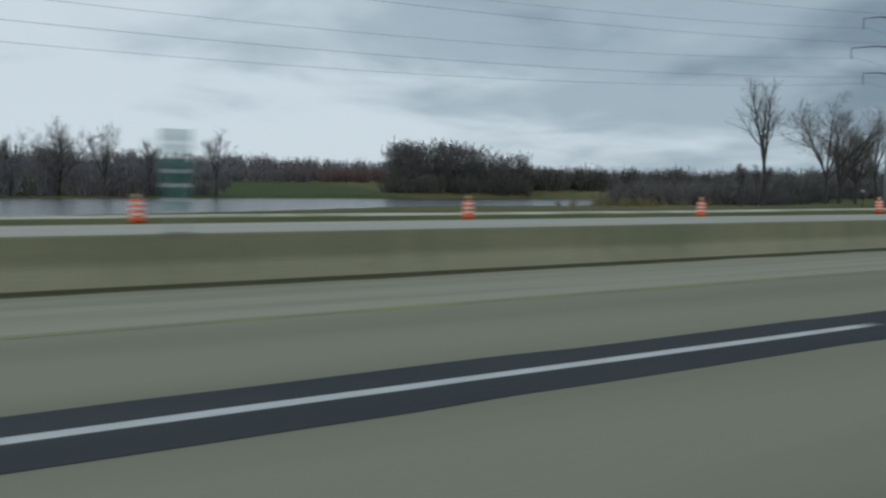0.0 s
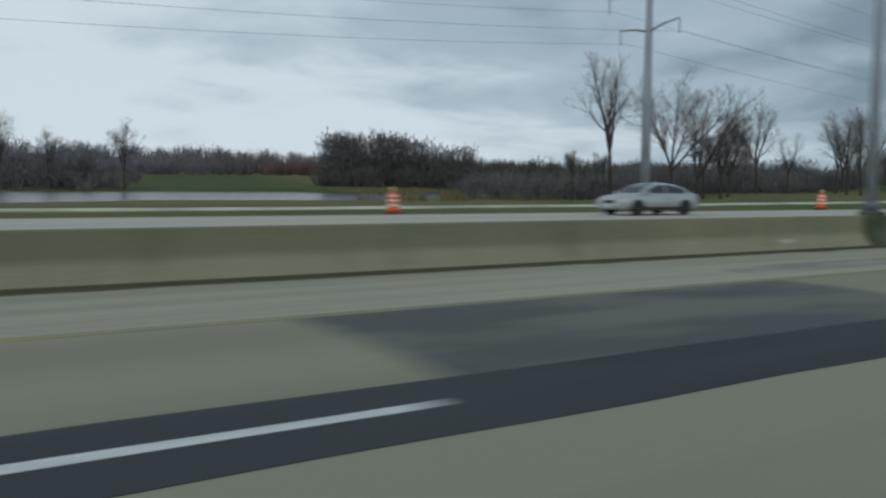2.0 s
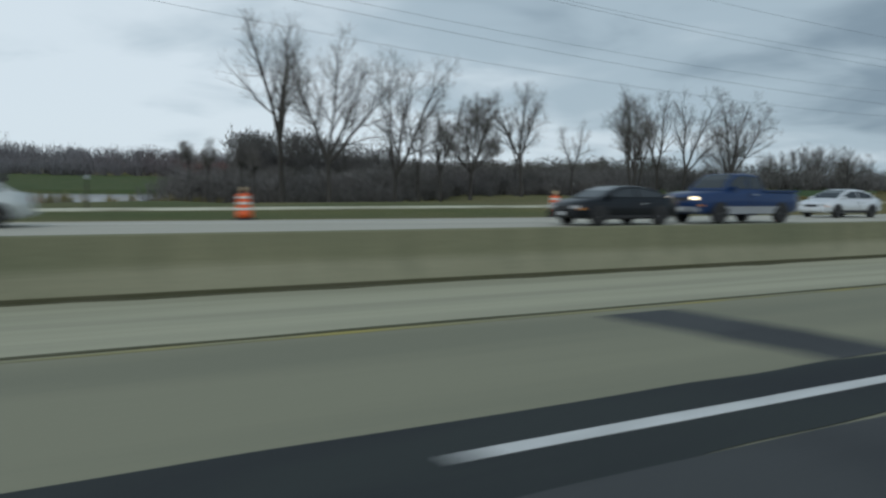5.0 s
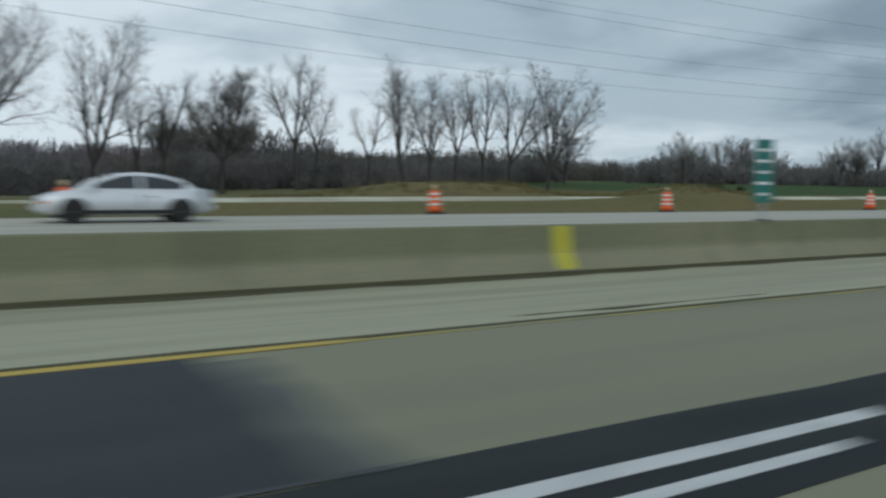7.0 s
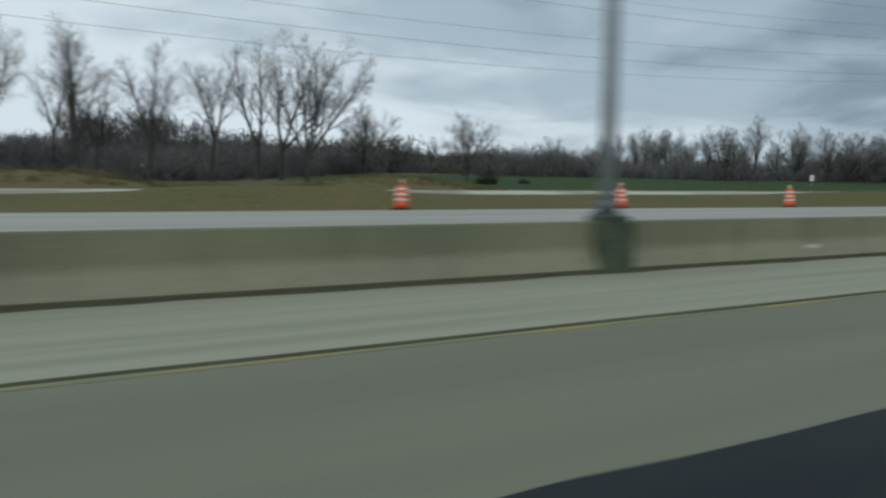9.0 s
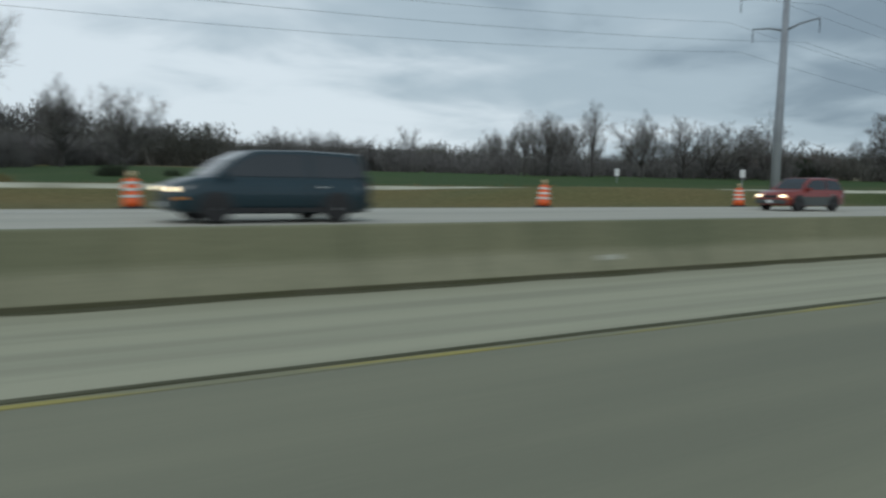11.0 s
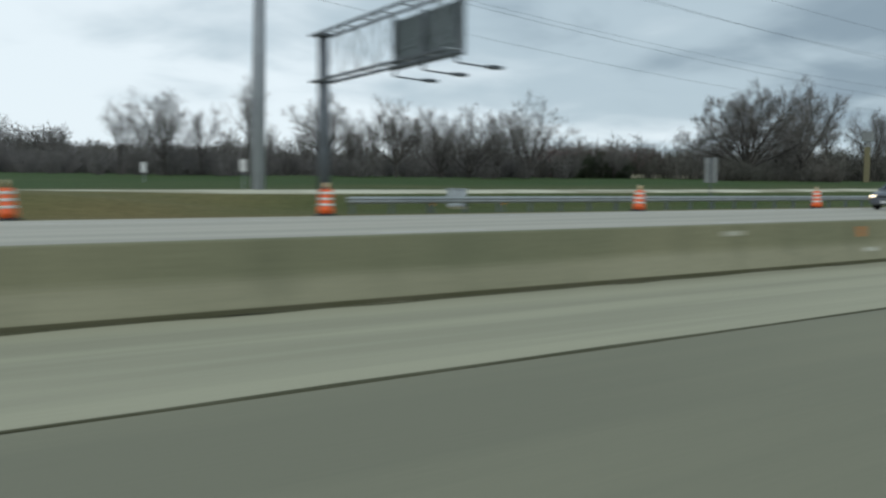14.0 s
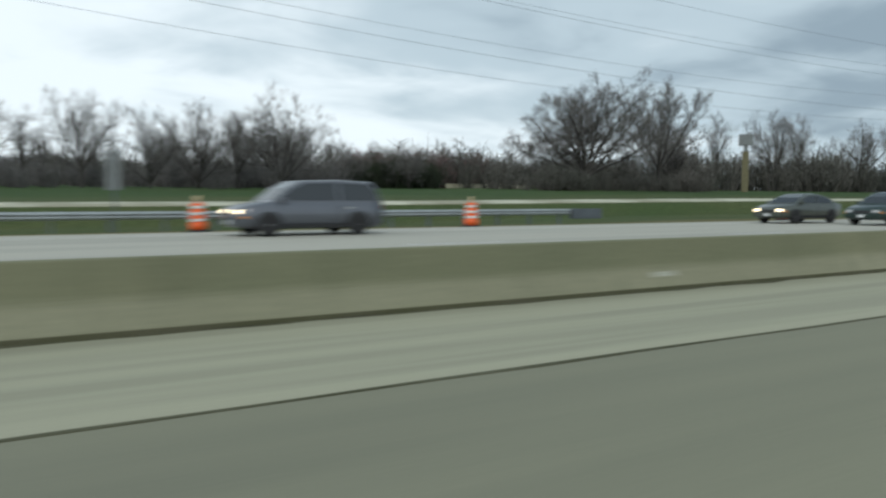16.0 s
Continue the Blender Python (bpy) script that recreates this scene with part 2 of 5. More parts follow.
def water_mat():
    m = bpy.data.materials.new("lake_water")
    m.use_nodes = True
    n, l = m.node_tree.nodes, m.node_tree.links
    b = n["Principled BSDF"]
    b.inputs["Base Color"].default_value = (0.045, 0.06, 0.07, 1)
    b.inputs["Roughness"].default_value, b.inputs["IOR"].default_value = 0.16, 1.33
    t = n.new("ShaderNodeTexNoise")
    t.inputs["Scale"].default_value, t.inputs["Detail"].default_value = 0.9, 4
    g = n.new("ShaderNodeNewGeometry")
    l.new(g.outputs["Position"], t.inputs["Vector"])
    bp = n.new("ShaderNodeBump")
    bp.inputs["Strength"].default_value, bp.inputs["Distance"].default_value = 0.12, 0.05
    l.new(t.outputs[0], bp.inputs["Height"])
    l.new(bp.outputs[0], b.inputs["Normal"])
    return m


def ground_mat():
    m = bpy.data.materials.new("verge_and_fields")
    m.use_nodes = True
    n, l = m.node_tree.nodes, m.node_tree.links
    b = n["Principled BSDF"]
    b.inputs["Roughness"].default_value = 0.95
    b.inputs["Specular IOR Level"].default_value = 0.15
    at = n.new("ShaderNodeAttribute")
    at.attribute_name = "cover"
    geo = n.new("ShaderNodeNewGeometry")
    mp = n.new("ShaderNodeMapping")
    mp.inputs["Scale"].default_value = (0.35, 1, 1)
    l.new(geo.outputs["Position"], mp.inputs[0])
    t1, t2 = n.new("ShaderNodeTexNoise"), n.new("ShaderNodeTexNoise")
    t1.inputs["Scale"].default_value, t1.inputs["Detail"].default_value = 0.22, 6
    t2.inputs["Scale"].default_value, t2.inputs["Detail"].default_value = 5.0, 4
    l.new(mp.outputs[0], t1.inputs["Vector"])
    l.new(geo.outputs["Position"], t2.inputs["Vector"])
    a = n.new("ShaderNodeMath")
    a.operation = "ADD"
    s = n.new("ShaderNodeMath")
    s.operation = "MULTIPLY_ADD"
    s.inputs[1].default_value, s.inputs[2].default_value = 0.7, -0.35
    l.new(t1.outputs[0], s.inputs[0])
    l.new(at.outputs["Fac"], a.inputs[0])
    l.new(s.outputs[0], a.inputs[1])
    r = n.new("ShaderNodeValToRGB")
    stops = ((0.0, (0.055, 0.045, 0.035)), (0.25, (0.165, 0.135, 0.062)), (0.5, (0.135, 0.128, 0.056)), (0.72, (0.085, 0.10, 0.040)), (1.0, (0.048, 0.084, 0.028)))
    r.color_ramp.elements[0].color, r.color_ramp.elements[1].color = (*stops[0][1], 1), (*stops[-1][1], 1)
    for pos, c in stops[1:-1]:
        r.color_ramp.elements.new(pos).color = (*c, 1)
    l.new(a.outputs[0], r.inputs[0])
    g = n.new("ShaderNodeMapRange")
    g.inputs[1].default_value, g.inputs[2].default_value, g.inputs[3].default_value, g.inputs[4].default_value = 0.3, 0.7, 0.75, 1.25
    l.new(t2.outputs[0], g.inputs[0])
    mx = n.new("ShaderNodeMix")
    mx.data_type, mx.blend_type = "RGBA", "MULTIPLY"
    mx.inputs[0].default_value = 1
    l.new(r.outputs[0], mx.inputs[6])
    l.new(g.outputs[0], mx.inputs[7])
    l.new(mx.outputs[2], b.inputs["Base Color"])
    bp = n.new("ShaderNodeBump")
    bp.inputs["Strength"].default_value, bp.inputs["Distance"].default_value = 0.6, 0.08
    l.new(t2.outputs[0], bp.inputs["Height"])
    l.new(bp.outputs[0], b.inputs["Normal"])
    return m


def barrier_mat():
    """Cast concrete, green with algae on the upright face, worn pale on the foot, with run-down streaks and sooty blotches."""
    m = bpy.data.materials.new("barrier_concrete")
    m.use_nodes = True
    n, l = m.node_tree.nodes, m.node_tree.links
    b = n["Principled BSDF"]
    b.inputs["Roughness"].default_value, b.inputs["Specular IOR Level"].default_value = 0.9, 0.25
    geo = n.new("ShaderNodeNewGeometry")
    sep = n.new("ShaderNodeSeparateXYZ")
    l.new(geo.outputs["Position"], sep.inputs[0])

    def noise_of(scale, stretch, detail):
        mp = n.new("ShaderNodeMapping")
        mp.inputs["Scale"].default_value = stretch
        t = n.new("ShaderNodeTexNoise")
        t.inputs["Scale"].default_value, t.inputs["Detail"].default_value = scale, detail
        l.new(geo.outputs["Position"], mp.inputs[0])
        l.new(mp.outputs[0], t.inputs["Vector"])
        return t.outputs[0]

    def ranged(value, a, z, lo=0.0, hi=1.0):
        r = n.new("ShaderNodeMapRange")
        for slot, v in enumerate((a, z, lo, hi)):
            r.inputs[slot + 1].default_value = v
        l.new(value, r.inputs[0])
        return r.outputs[0]

    def blend(fac, a, c, kind="MIX"):
        mx = n.new("ShaderNodeMix")
        mx.data_type, mx.blend_type = "RGBA", kind
        for slot, v in ((0, fac), (6, a), (7, c)):
            if isinstance(v, tuple):
                mx.inputs[slot].default_value = (*v, 1)
            elif isinstance(v, float):
                mx.inputs[slot].default_value = v
            else:
                l.new(v, mx.inputs[slot])
        return mx.outputs[2]

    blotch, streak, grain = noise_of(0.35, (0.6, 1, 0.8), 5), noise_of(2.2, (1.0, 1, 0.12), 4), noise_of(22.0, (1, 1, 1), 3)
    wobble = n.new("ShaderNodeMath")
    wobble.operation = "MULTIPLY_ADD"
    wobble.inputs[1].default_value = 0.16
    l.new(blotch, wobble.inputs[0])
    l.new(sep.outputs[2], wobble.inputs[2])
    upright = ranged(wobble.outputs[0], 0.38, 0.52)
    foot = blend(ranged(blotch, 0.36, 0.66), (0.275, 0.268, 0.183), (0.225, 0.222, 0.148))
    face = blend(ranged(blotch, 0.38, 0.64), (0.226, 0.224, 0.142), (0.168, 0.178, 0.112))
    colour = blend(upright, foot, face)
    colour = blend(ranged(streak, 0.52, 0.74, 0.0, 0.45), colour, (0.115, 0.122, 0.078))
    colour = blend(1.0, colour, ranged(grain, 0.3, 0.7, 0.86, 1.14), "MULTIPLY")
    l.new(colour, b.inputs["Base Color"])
    bp = n.new("ShaderNodeBump")
    bp.inputs["Strength"].default_value, bp.inputs["Distance"].default_value = 0.25, 0.02
    l.new(grain, bp.inputs["Height"])
    l.new(bp.outputs[0], b.inputs["Normal"])
    return m


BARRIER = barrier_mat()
GLASS, WATER, GROUND = glass_mat(), water_mat(), ground_mat()
HEADLIGHT = mat("lit_headlight", (1.0, 0.86, 0.60), 0.2, vary=0.0, bump=0.0, glow=2.2)
LENS_OFF = mat("unlit_headlight_lens", (0.55, 0.57, 0.58), 0.15, 0.1, vary=0.05, bump=0.0)
AMBER = mat("amber_marker_lens", (0.70, 0.26, 0.03), 0.3, vary=0.05, bump=0.0)
RED_LENS = mat("red_tail_lens", (0.35, 0.012, 0.012), 0.25, vary=0.05, bump=0.0)
CHROME = mat("chrome", (0.62, 0.63, 0.64), 0.18, 0.9, vary=0.03, bump=0.0)
BLACK_TRIM = mat("black_plastic_trim", (0.02, 0.02, 0.022), 0.6, vary=0.1, bump=0.0)
RIM = mat("alloy_rim", (0.42, 0.43, 0.44), 0.35, 0.7, vary=0.08, bump=0.0)

# ---------------------------------------------------------------- mesh helpers


def mesh_of(name, verts, faces, material, smooth=False):
    me = bpy.data.meshes.new(name)
    me.from_pydata(verts if isinstance(verts, list) else np.asarray(verts).tolist(), [], faces if isinstance(faces, list) else np.asarray(faces).tolist())
    me.materials.append(material)
    if smooth:
        me.shade_smooth()
    me.update()
    return me


def bm_mesh(name, bm, material, smooth=False):
    me = bpy.data.meshes.new(name)
    bmesh.ops.recalc_face_normals(bm, faces=bm.faces)
    bm.to_mesh(me)
    bm.free()
    me.materials.append(material)
    if smooth:
        me.shade_smooth()
    return me


def part(name, shape, material, parent=None, label="", smooth=False):
    """Links a bmesh, a mesh or (verts, faces) as one object under parent."""
    if isinstance(shape, bmesh.types.BMesh):
        me = bm_mesh(name, shape, material, smooth)
    elif isinstance(shape, tuple):
        me = mesh_of(name, *shape, material, smooth)
    else:
        me = shape
    ob = new(name, me)
    if parent is not None:
        ob.parent = parent
    if label:
        ob["label"] = label
    return ob


def thing(name, place, label, category, group="", turn=0.0):
    ob = new(name)
    ob.empty_display_size = 0.3
    ob.matrix_basis = pose(*place, 0, 0, turn)
    return tagged(ob, label, category, group)


def box_bm(lo, hi, bevel=0.0, bm=None):
    own = bm is None
    bm = bm or bmesh.new()
    r = bmesh.ops.create_cube(bm, size=1.0)
    for v in r["verts"]:
        v.co = Vector([lo[k] + (v.co[k] + 0.5) * (hi[k] - lo[k]) for k in range(3)])
    if bevel and own:
        bmesh.ops.bevel(bm, geom=bm.edges[:], offset=bevel, segments=2, affect="EDGES")
    return bm


def tube(points, radii, sides=8, cap=True):
    """A tube along points with a radius at each."""
    pts = [Vector(p) for p in points]
    V, F = [], []
    for k, p in enumerate(pts):
        d = (pts[min(k + 1, len(pts) - 1)] - pts[max(k - 1, 0)]).normalized()
        s = d.cross(Vector((0, 0, 1)) if abs(d.z) < 0.9 else Vector((1, 0, 0))).normalized()
        u = s.cross(d)
        for q in range(sides):
            w = 2 * math.pi * q / sides
            V.append(tuple(p + (s * math.cos(w) + u * math.sin(w)) * radii[k]))
    for k in range(len(pts) - 1):
        for q in range(sides):
            a, b = k * sides + q, k * sides + (q + 1) % sides
            F.append((a, a + sides, b + sides, b))
    if cap:
        F.append(tuple(range(sides)))
        F.append(tuple(reversed(range((len(pts) - 1) * sides, len(pts) * sides))))
    return V, F


def lathe(profile, sides=20):
    """Turns (radius, z) pairs round the z axis."""
    V, F = [], []
    for r, z in profile:
        for q in range(sides):
            w = 2 * math.pi * q / sides
            V.append((r * math.cos(w), r * math.sin(w), z))
    for k in range(len(profile) - 1):
        for q in range(sides):
            a, b = k * sides + q, k * sides + (q + 1) % sides
            F.append((a, b, b + sides, a + sides))
    F.append(tuple(reversed(range(sides))))
    F.append(tuple(range((len(profile) - 1) * sides, len(profile) * sides)))
    return V, F


def join(*shapes):
    V, F = [], []
    for v, f in shapes:
        off = len(V)
        V += list(v)
        F += [tuple(i + off for i in q) for q in f]
    return V, F


def box_vf(lo, hi):
    (a, b, c), (d, e_, f_) = lo, hi
    V = [(a, b, c), (d, b, c), (d, e_, c), (a, e_, c), (a, b, f_), (d, b, f_), (d, e_, f_), (a, e_, f_)]
    return V, [(3, 2, 1, 0), (4, 5, 6, 7), (0, 1, 5, 4), (1, 2, 6, 5), (2, 3, 7, 6), (3, 0, 4, 7)]


def ribbon(x0, x1, y0, y1, z, thick=0.004, step=2.0, wobble=0.0, seed=0):
    """A thin strip along the road with slightly uneven edges, lying on height z."""
    rng = np.random.default_rng(seed)
    n = max(2, int((x1 - x0) / step) + 1)
    xs = np.linspace(x0, x1, n)
    wa, wb = rng.normal(0, wobble, n), rng.normal(0, wobble, n)
    V, F = [], []
    for k, x in enumerate(xs):
        V += [(x, y0 + wa[k], z), (x, y1 + wb[k], z), (x, y1 + wb[k], z + thick), (x, y0 + wa[k], z + thick)]
    for k in range(n - 1):
        a, b = 4 * k, 4 * k + 4
        F += [(a + 3, b + 3, b + 2, a + 2), (a, b, b + 3, a + 3), (a + 1, a + 2, b + 2, b + 1)]
    F += [(0, 3, 2, 1), (4 * n - 4, 4 * n - 3, 4 * n - 2, 4 * n - 1)]
    return V, F


# ---------------------------------------------------------------- ground and water
FAR_Z = 0.33


def smoothstep(a, b, x):
    t = np.clip((x - a) / (b - a), 0, 1)
    return t * t * (3 - 2 * t)


def frontage_z(x):
    return np.interp(x, (-100, 60, 100, 175, 290, 330, 365, 520), (0.05, 0.05, 0.15, 0.55, 0.95, 1.10, 1.35, 1.45))


def bank(x):
    return np.interp(x, (-400, -100, 16, 50, 75, 120, 127, 140, 165, 205, 230, 330), (52, 50, 57, 80, 103, 106, 109, 124, 152, 196, 222, 300))


def shore(x):
    return np.interp(x, (-400, 0, 110, 200, 230, 340), (345, 352, 358, 378, 386, 392))


def ground_z(x, y):
    x, y = np.broadcast_arrays(np.asarray(x, float), np.asarray(y, float))
    fz = frontage_z(x)
    road = np.interp(y, (-400, -30, -17.5, -16.4, -16.2, 0.3, 0.6, 17.9, 18.25, 20.5), (-1.0, -0.6, -0.1, 0.02, -0.15, -0.15, 0.1, 0.1, 0.30, 0.28))
    t = np.clip((y - 20.5) / 15.0, 0, 1)
    verge = 0.28 + (fz - 0.28) * smoothstep(0.88, 1.0, t) - 0.52 * np.sin(np.pi * np.clip(t, 0, 1)) * smoothstep(340, 325, x)
    z = np.where(y < 20.5, road, verge)
    field = fz - 0.02 + np.interp(y, (39.4, 60, 100, 150, 300, 390, 500, 700, 1000, 3000), (0, 0.12, 0.6, 1.5, 1.5, 1.6, 10, 24, 42, 70)) * np.where(y > 300, np.interp(x, (0, 400, 800), (1, 0.8, 0.5)), 1.0)
    east = smoothstep(205, 235, x) * np.interp(y, (38.5, 45, 60, 80, 100, 150, 300), (0, 0.15, 0.7, 1.25, 1.35, 1.2, 0.6))
    west = smoothstep(150, 105, x) * smoothstep(39, 50, y) * smoothstep(385, 350, y)
    west = np.maximum(west, smoothstep(184, 162, x) * smoothstep(58, 76, y) * smoothstep(385, 350, y))
    field = (field + east) * (1 - west) + west * -0.26
    z = np.where(y > 39.4, field, z)
    # rough swells between the ditch and the frontage road
    z = z + np.exp(-((y - 33.2) / 1.9) ** 2) * (1.1 * np.exp(-((x - 196.5) / 10.5) ** 4) + 1.2 * np.exp(-((x - 261.0) / 18.0) ** 4))
    # dry grass humps behind the frontage road
    z = z + 1.35 * np.exp(-(((x - 182) / 9.5) ** 4) - ((y - 47) / 3.6) ** 2) + 1.1 * np.exp(-(((x - 210) / 6.5) ** 4) - ((y - 47) / 3.4) ** 2)
    z = z + 0.5 * np.exp(-(((x - 122) / 9) ** 4) - ((y - 60) / 6) ** 2)
    b, s = bank(x), shore(x)
    basin = smoothstep(b - 4, b + 3, y) * smoothstep(s + 6, s - 4, y) * smoothstep(335, 322, x)
    z = z * (1 - basin) + basin * -1.2
    rough_ = 0.35 * (np.sin(x * 0.113 + 1.3 * np.sin(y * 0.071)) * np.sin(y * 0.127 + 0.9 * np.sin(x * 0.053)) + 0.6 * np.sin(x * 0.31 + y * 0.17) * np.sin(y * 0.29 - x * 0.11))
    return z + rough_ * np.interp(y, (20, 24, 34.9, 35, 39.4, 42, 120, 600), (0, 0.06, 0.04, 0.0, 0.0, 0.08, 0.2, 5)) * np.where((x < 340) & (y > 200) & (y < 520) | (x < 150) & (y > 38) & (y < 520), 0.15, 1.0)


def cover_of(x, y):
    """0 bare soil, 0.25 dry grass, 0.5 mixed, 1 lush green."""
    c = np.interp(y, (-60, 18, 22, 33, 39, 44, 60, 120), (0.5, 0.45, 0.42, 0.40, 0.40, 0.35, 0.5, 0.5))
    green = smoothstep(214, 224, x) * smoothstep(42, 50, y) * smoothstep(170, 140, y)
    c = c * (1 - green) + green * 1.0
    left = smoothstep(165, 140, x) * smoothstep(20, 24, y) * smoothstep(75, 55, y)
    c = c * (1 - left) + left * 0.66
    hump = np.exp(-(((x - 182) / 12) ** 4) - ((y - 47) / 7) ** 2) + np.exp(-(((x - 210) / 9) ** 4) - ((y - 47) / 7) ** 2)
    c = c * (1 - np.clip(hump, 0, 1)) + np.clip(hump, 0, 1) * 0.3
    right = smoothstep(278, 294, x) * smoothstep(20, 24, y) * smoothstep(60, 50, y)
    c = c * (1 - right) + right * 0.82
    wood = smoothstep(98, 112, y) * smoothstep(170, 150, y) * smoothstep(60, 90, x) * smoothstep(270, 240, x)
    c = c * (1 - wood) + wood * 0.05
    hill = smoothstep(400, 480, y)
    patch = np.exp(-(((x - 150) / 160) ** 2) - ((y - 480) / 70) ** 2)
    c = c * (1 - hill) + hill * (0.06 + 0.62 * patch)
    meadow = smoothstep(345, 375, y) * smoothstep(520, 500, y) * smoothstep(70, 115, x) * smoothstep(240, 200, x)
    return c * (1 - meadow) + meadow * 0.84


gx = np.concatenate([np.linspace(-1500, -60, 25), np.linspace(-50, 470, 209), np.linspace(490, 2500, 35)])
gy = np.concatenate([[-1500, -500, -120, -30, -17.5, -16.4, -16.2, 0.3, 0.6, 17.9, 18.25, 19.4], np.linspace(20.5, 35.5, 17), [37, 38.5, 39.6], np.linspace(40.5, 60, 17), np.linspace(63, 120, 20), np.linspace(126, 270, 20), np.linspace(280, 420, 29), np.linspace(435, 700, 16), [760, 840, 940, 1060, 1250, 1500, 2000, 3000]])
GX, GY = np.meshgrid(gx, gy, indexing="ij")
GZ = ground_z(GX, GY)
ni, nj = GX.shape
gi = np.arange(ni * nj).reshape(ni, nj)
quads = np.stack([gi[:-1, :-1], gi[1:, :-1], gi[1:, 1:], gi[:-1, 1:]], -1).reshape(-1, 4)
ground = part("ground", (np.stack([GX, GY, GZ], -1).reshape(-1, 3), quads), GROUND, smooth=True)
tagged(ground, "rough grass verge, ditch and green fields beside the motorway", "ground", kind="structure")
attr = ground.data.attributes.new("cover", "FLOAT", "POINT")
attr.data.foreach_set("value", cover_of(GX, GY).ravel().astype(np.float32))

xs = np.linspace(-500, 338, 60)
water = part("water", ([(x, bank(x) - 6, -0.35) for x in xs] + [(x, shore(x) + 8, -0.35) for x in xs], [(k, k + 1, 61 + k, 60 + k) for k in range(59)]), WATER)
tagged(water, "still grey lake beyond the frontage road", "water", kind="structure")

# ---------------------------------------------------------------- pavements
X0, X1 = -40.0, 460.0
JOIN_X = 99.0
for x0_, x1_, y_lane, y_side, m_lane, m_side in ((X0 - 200, JOIN_X, -3.432, -3.428, OLD_LANE, OLD_SHOULDER), (JOIN_X + 0.01, X1 + 300, -3.46, -3.40, LANE, SHOULDER)):
    road = part("road", box_vf((x0_, -16.2, -0.12), (x1_, y_lane, 0.0)), m_lane)
    tagged(road, "worn grey-green concrete motorway lanes", "road", kind="structure")
    shoulder = part("shoulder", box_vf((x0_, y_side, -0.12), (x1_, 0.3, 0.002)), m_side)
    tagged(shoulder, "paler concrete shoulder beside the median barrier", "road shoulder", kind="structure")
joint_bed = part("joint_bed", box_vf((JOIN_X + 0.01, -3.46, -0.12), (X1 + 300, -3.40, -0.012)), TAR)
tagged(joint_bed, "dark open joint between lane and shoulder", "pavement joint", kind="structure")
far_road = part("far_road", box_vf((X0 - 200, 0.43, 0.0), (X1 + 300, 18.2, FAR_Z)), FAR_LANE)
tagged(far_road, "light grey concrete carriageway for oncoming traffic", "road", kind="structure")

# crack sealing and line paint on the near lanes
for x0_, x1_, w_ in ((JOIN_X, 234, -3.50), (234.2, 430, -3.462)):
    seal = part("joint_seal", ribbon(x0_, x1_, w_, -3.405, 0.001, 0.006, 1.3, 0.012, 3), TAR)
    tagged(seal, "dark tar seal along the shoulder joint", "joint seal", kind="structure")
for x0_, x1_, y_, w_, s_ in ((128, 131, -3.30, 0.05, 5), (152.5, 156.5, -3.22, 0.06, 6), (244, 250, -3.26, 0.016, 7), (251, 256, -3.30, 0.014, 17), (136.2, 138.4, -5.62, 0.05, 18)):
    crack = part("crack", ribbon(x0_, x1_, y_, y_ + w_, 0.003, 0.005, 0.6, 0.03, s_), FADED_ASPHALT if 240 < x0_ < 260 else TAR)
    tagged(crack, "sealed crack wandering beside the shoulder joint", "crack seal", kind="structure")
yl = part("yellow_edge_line", ribbon(-40, 232, -3.64, -3.545, 0.001, 0.004, 1.2, 0.006, 11), YELLOW_LINE)
tagged(yl, "worn faded yellow edge line on concrete", "road marking", kind="structure")
yl2 = part("yellow_edge_line", ribbon(140.4, 150.2, -3.67, -3.535, 0.006, 0.004, 1.2, 0.004, 12), YELLOW_BRIGHT)
tagged(yl2, "bright yellow edge line along the asphalt patch", "road marking", kind="structure")

for x0_, x1_, s_ in ((239.5, 241.5, 13), (244.2, 246.0, 14), (257.0, 258.5, 15), (263.0, 265.5, 16)):
    yt = part("yellow_edge_line", ribbon(x0_, x1_, -3.585, -3.55, 0.001, 0.004, 0.5, 0.010, s_), YELLOW_LINE)
    tagged(yt, "last worn traces of a yellow edge line", "road marking", kind="structure")
for x0_, x1_, m_ in ((-40, 105, ASPHALT), (105, 216, SHADED_ASPHALT)):
    strip = part("asphalt_strip", ribbon(x0_, x1_, -7.93, -6.74, 0.002, 0.005, 0.8, 0.025, 21), m_)
    tagged(strip, "dark asphalt strip laid along the lane joint", "asphalt strip", kind="structure")
strip2 = part("asphalt_strip", ribbon(112, 147, -9.9, -7.94, 0.002, 0.006, 1.0, 0.03, 22), OLD_ASPHALT)
tagged(strip2, "wide dark asphalt repair beside the lane joint", "asphalt strip", kind="structure")
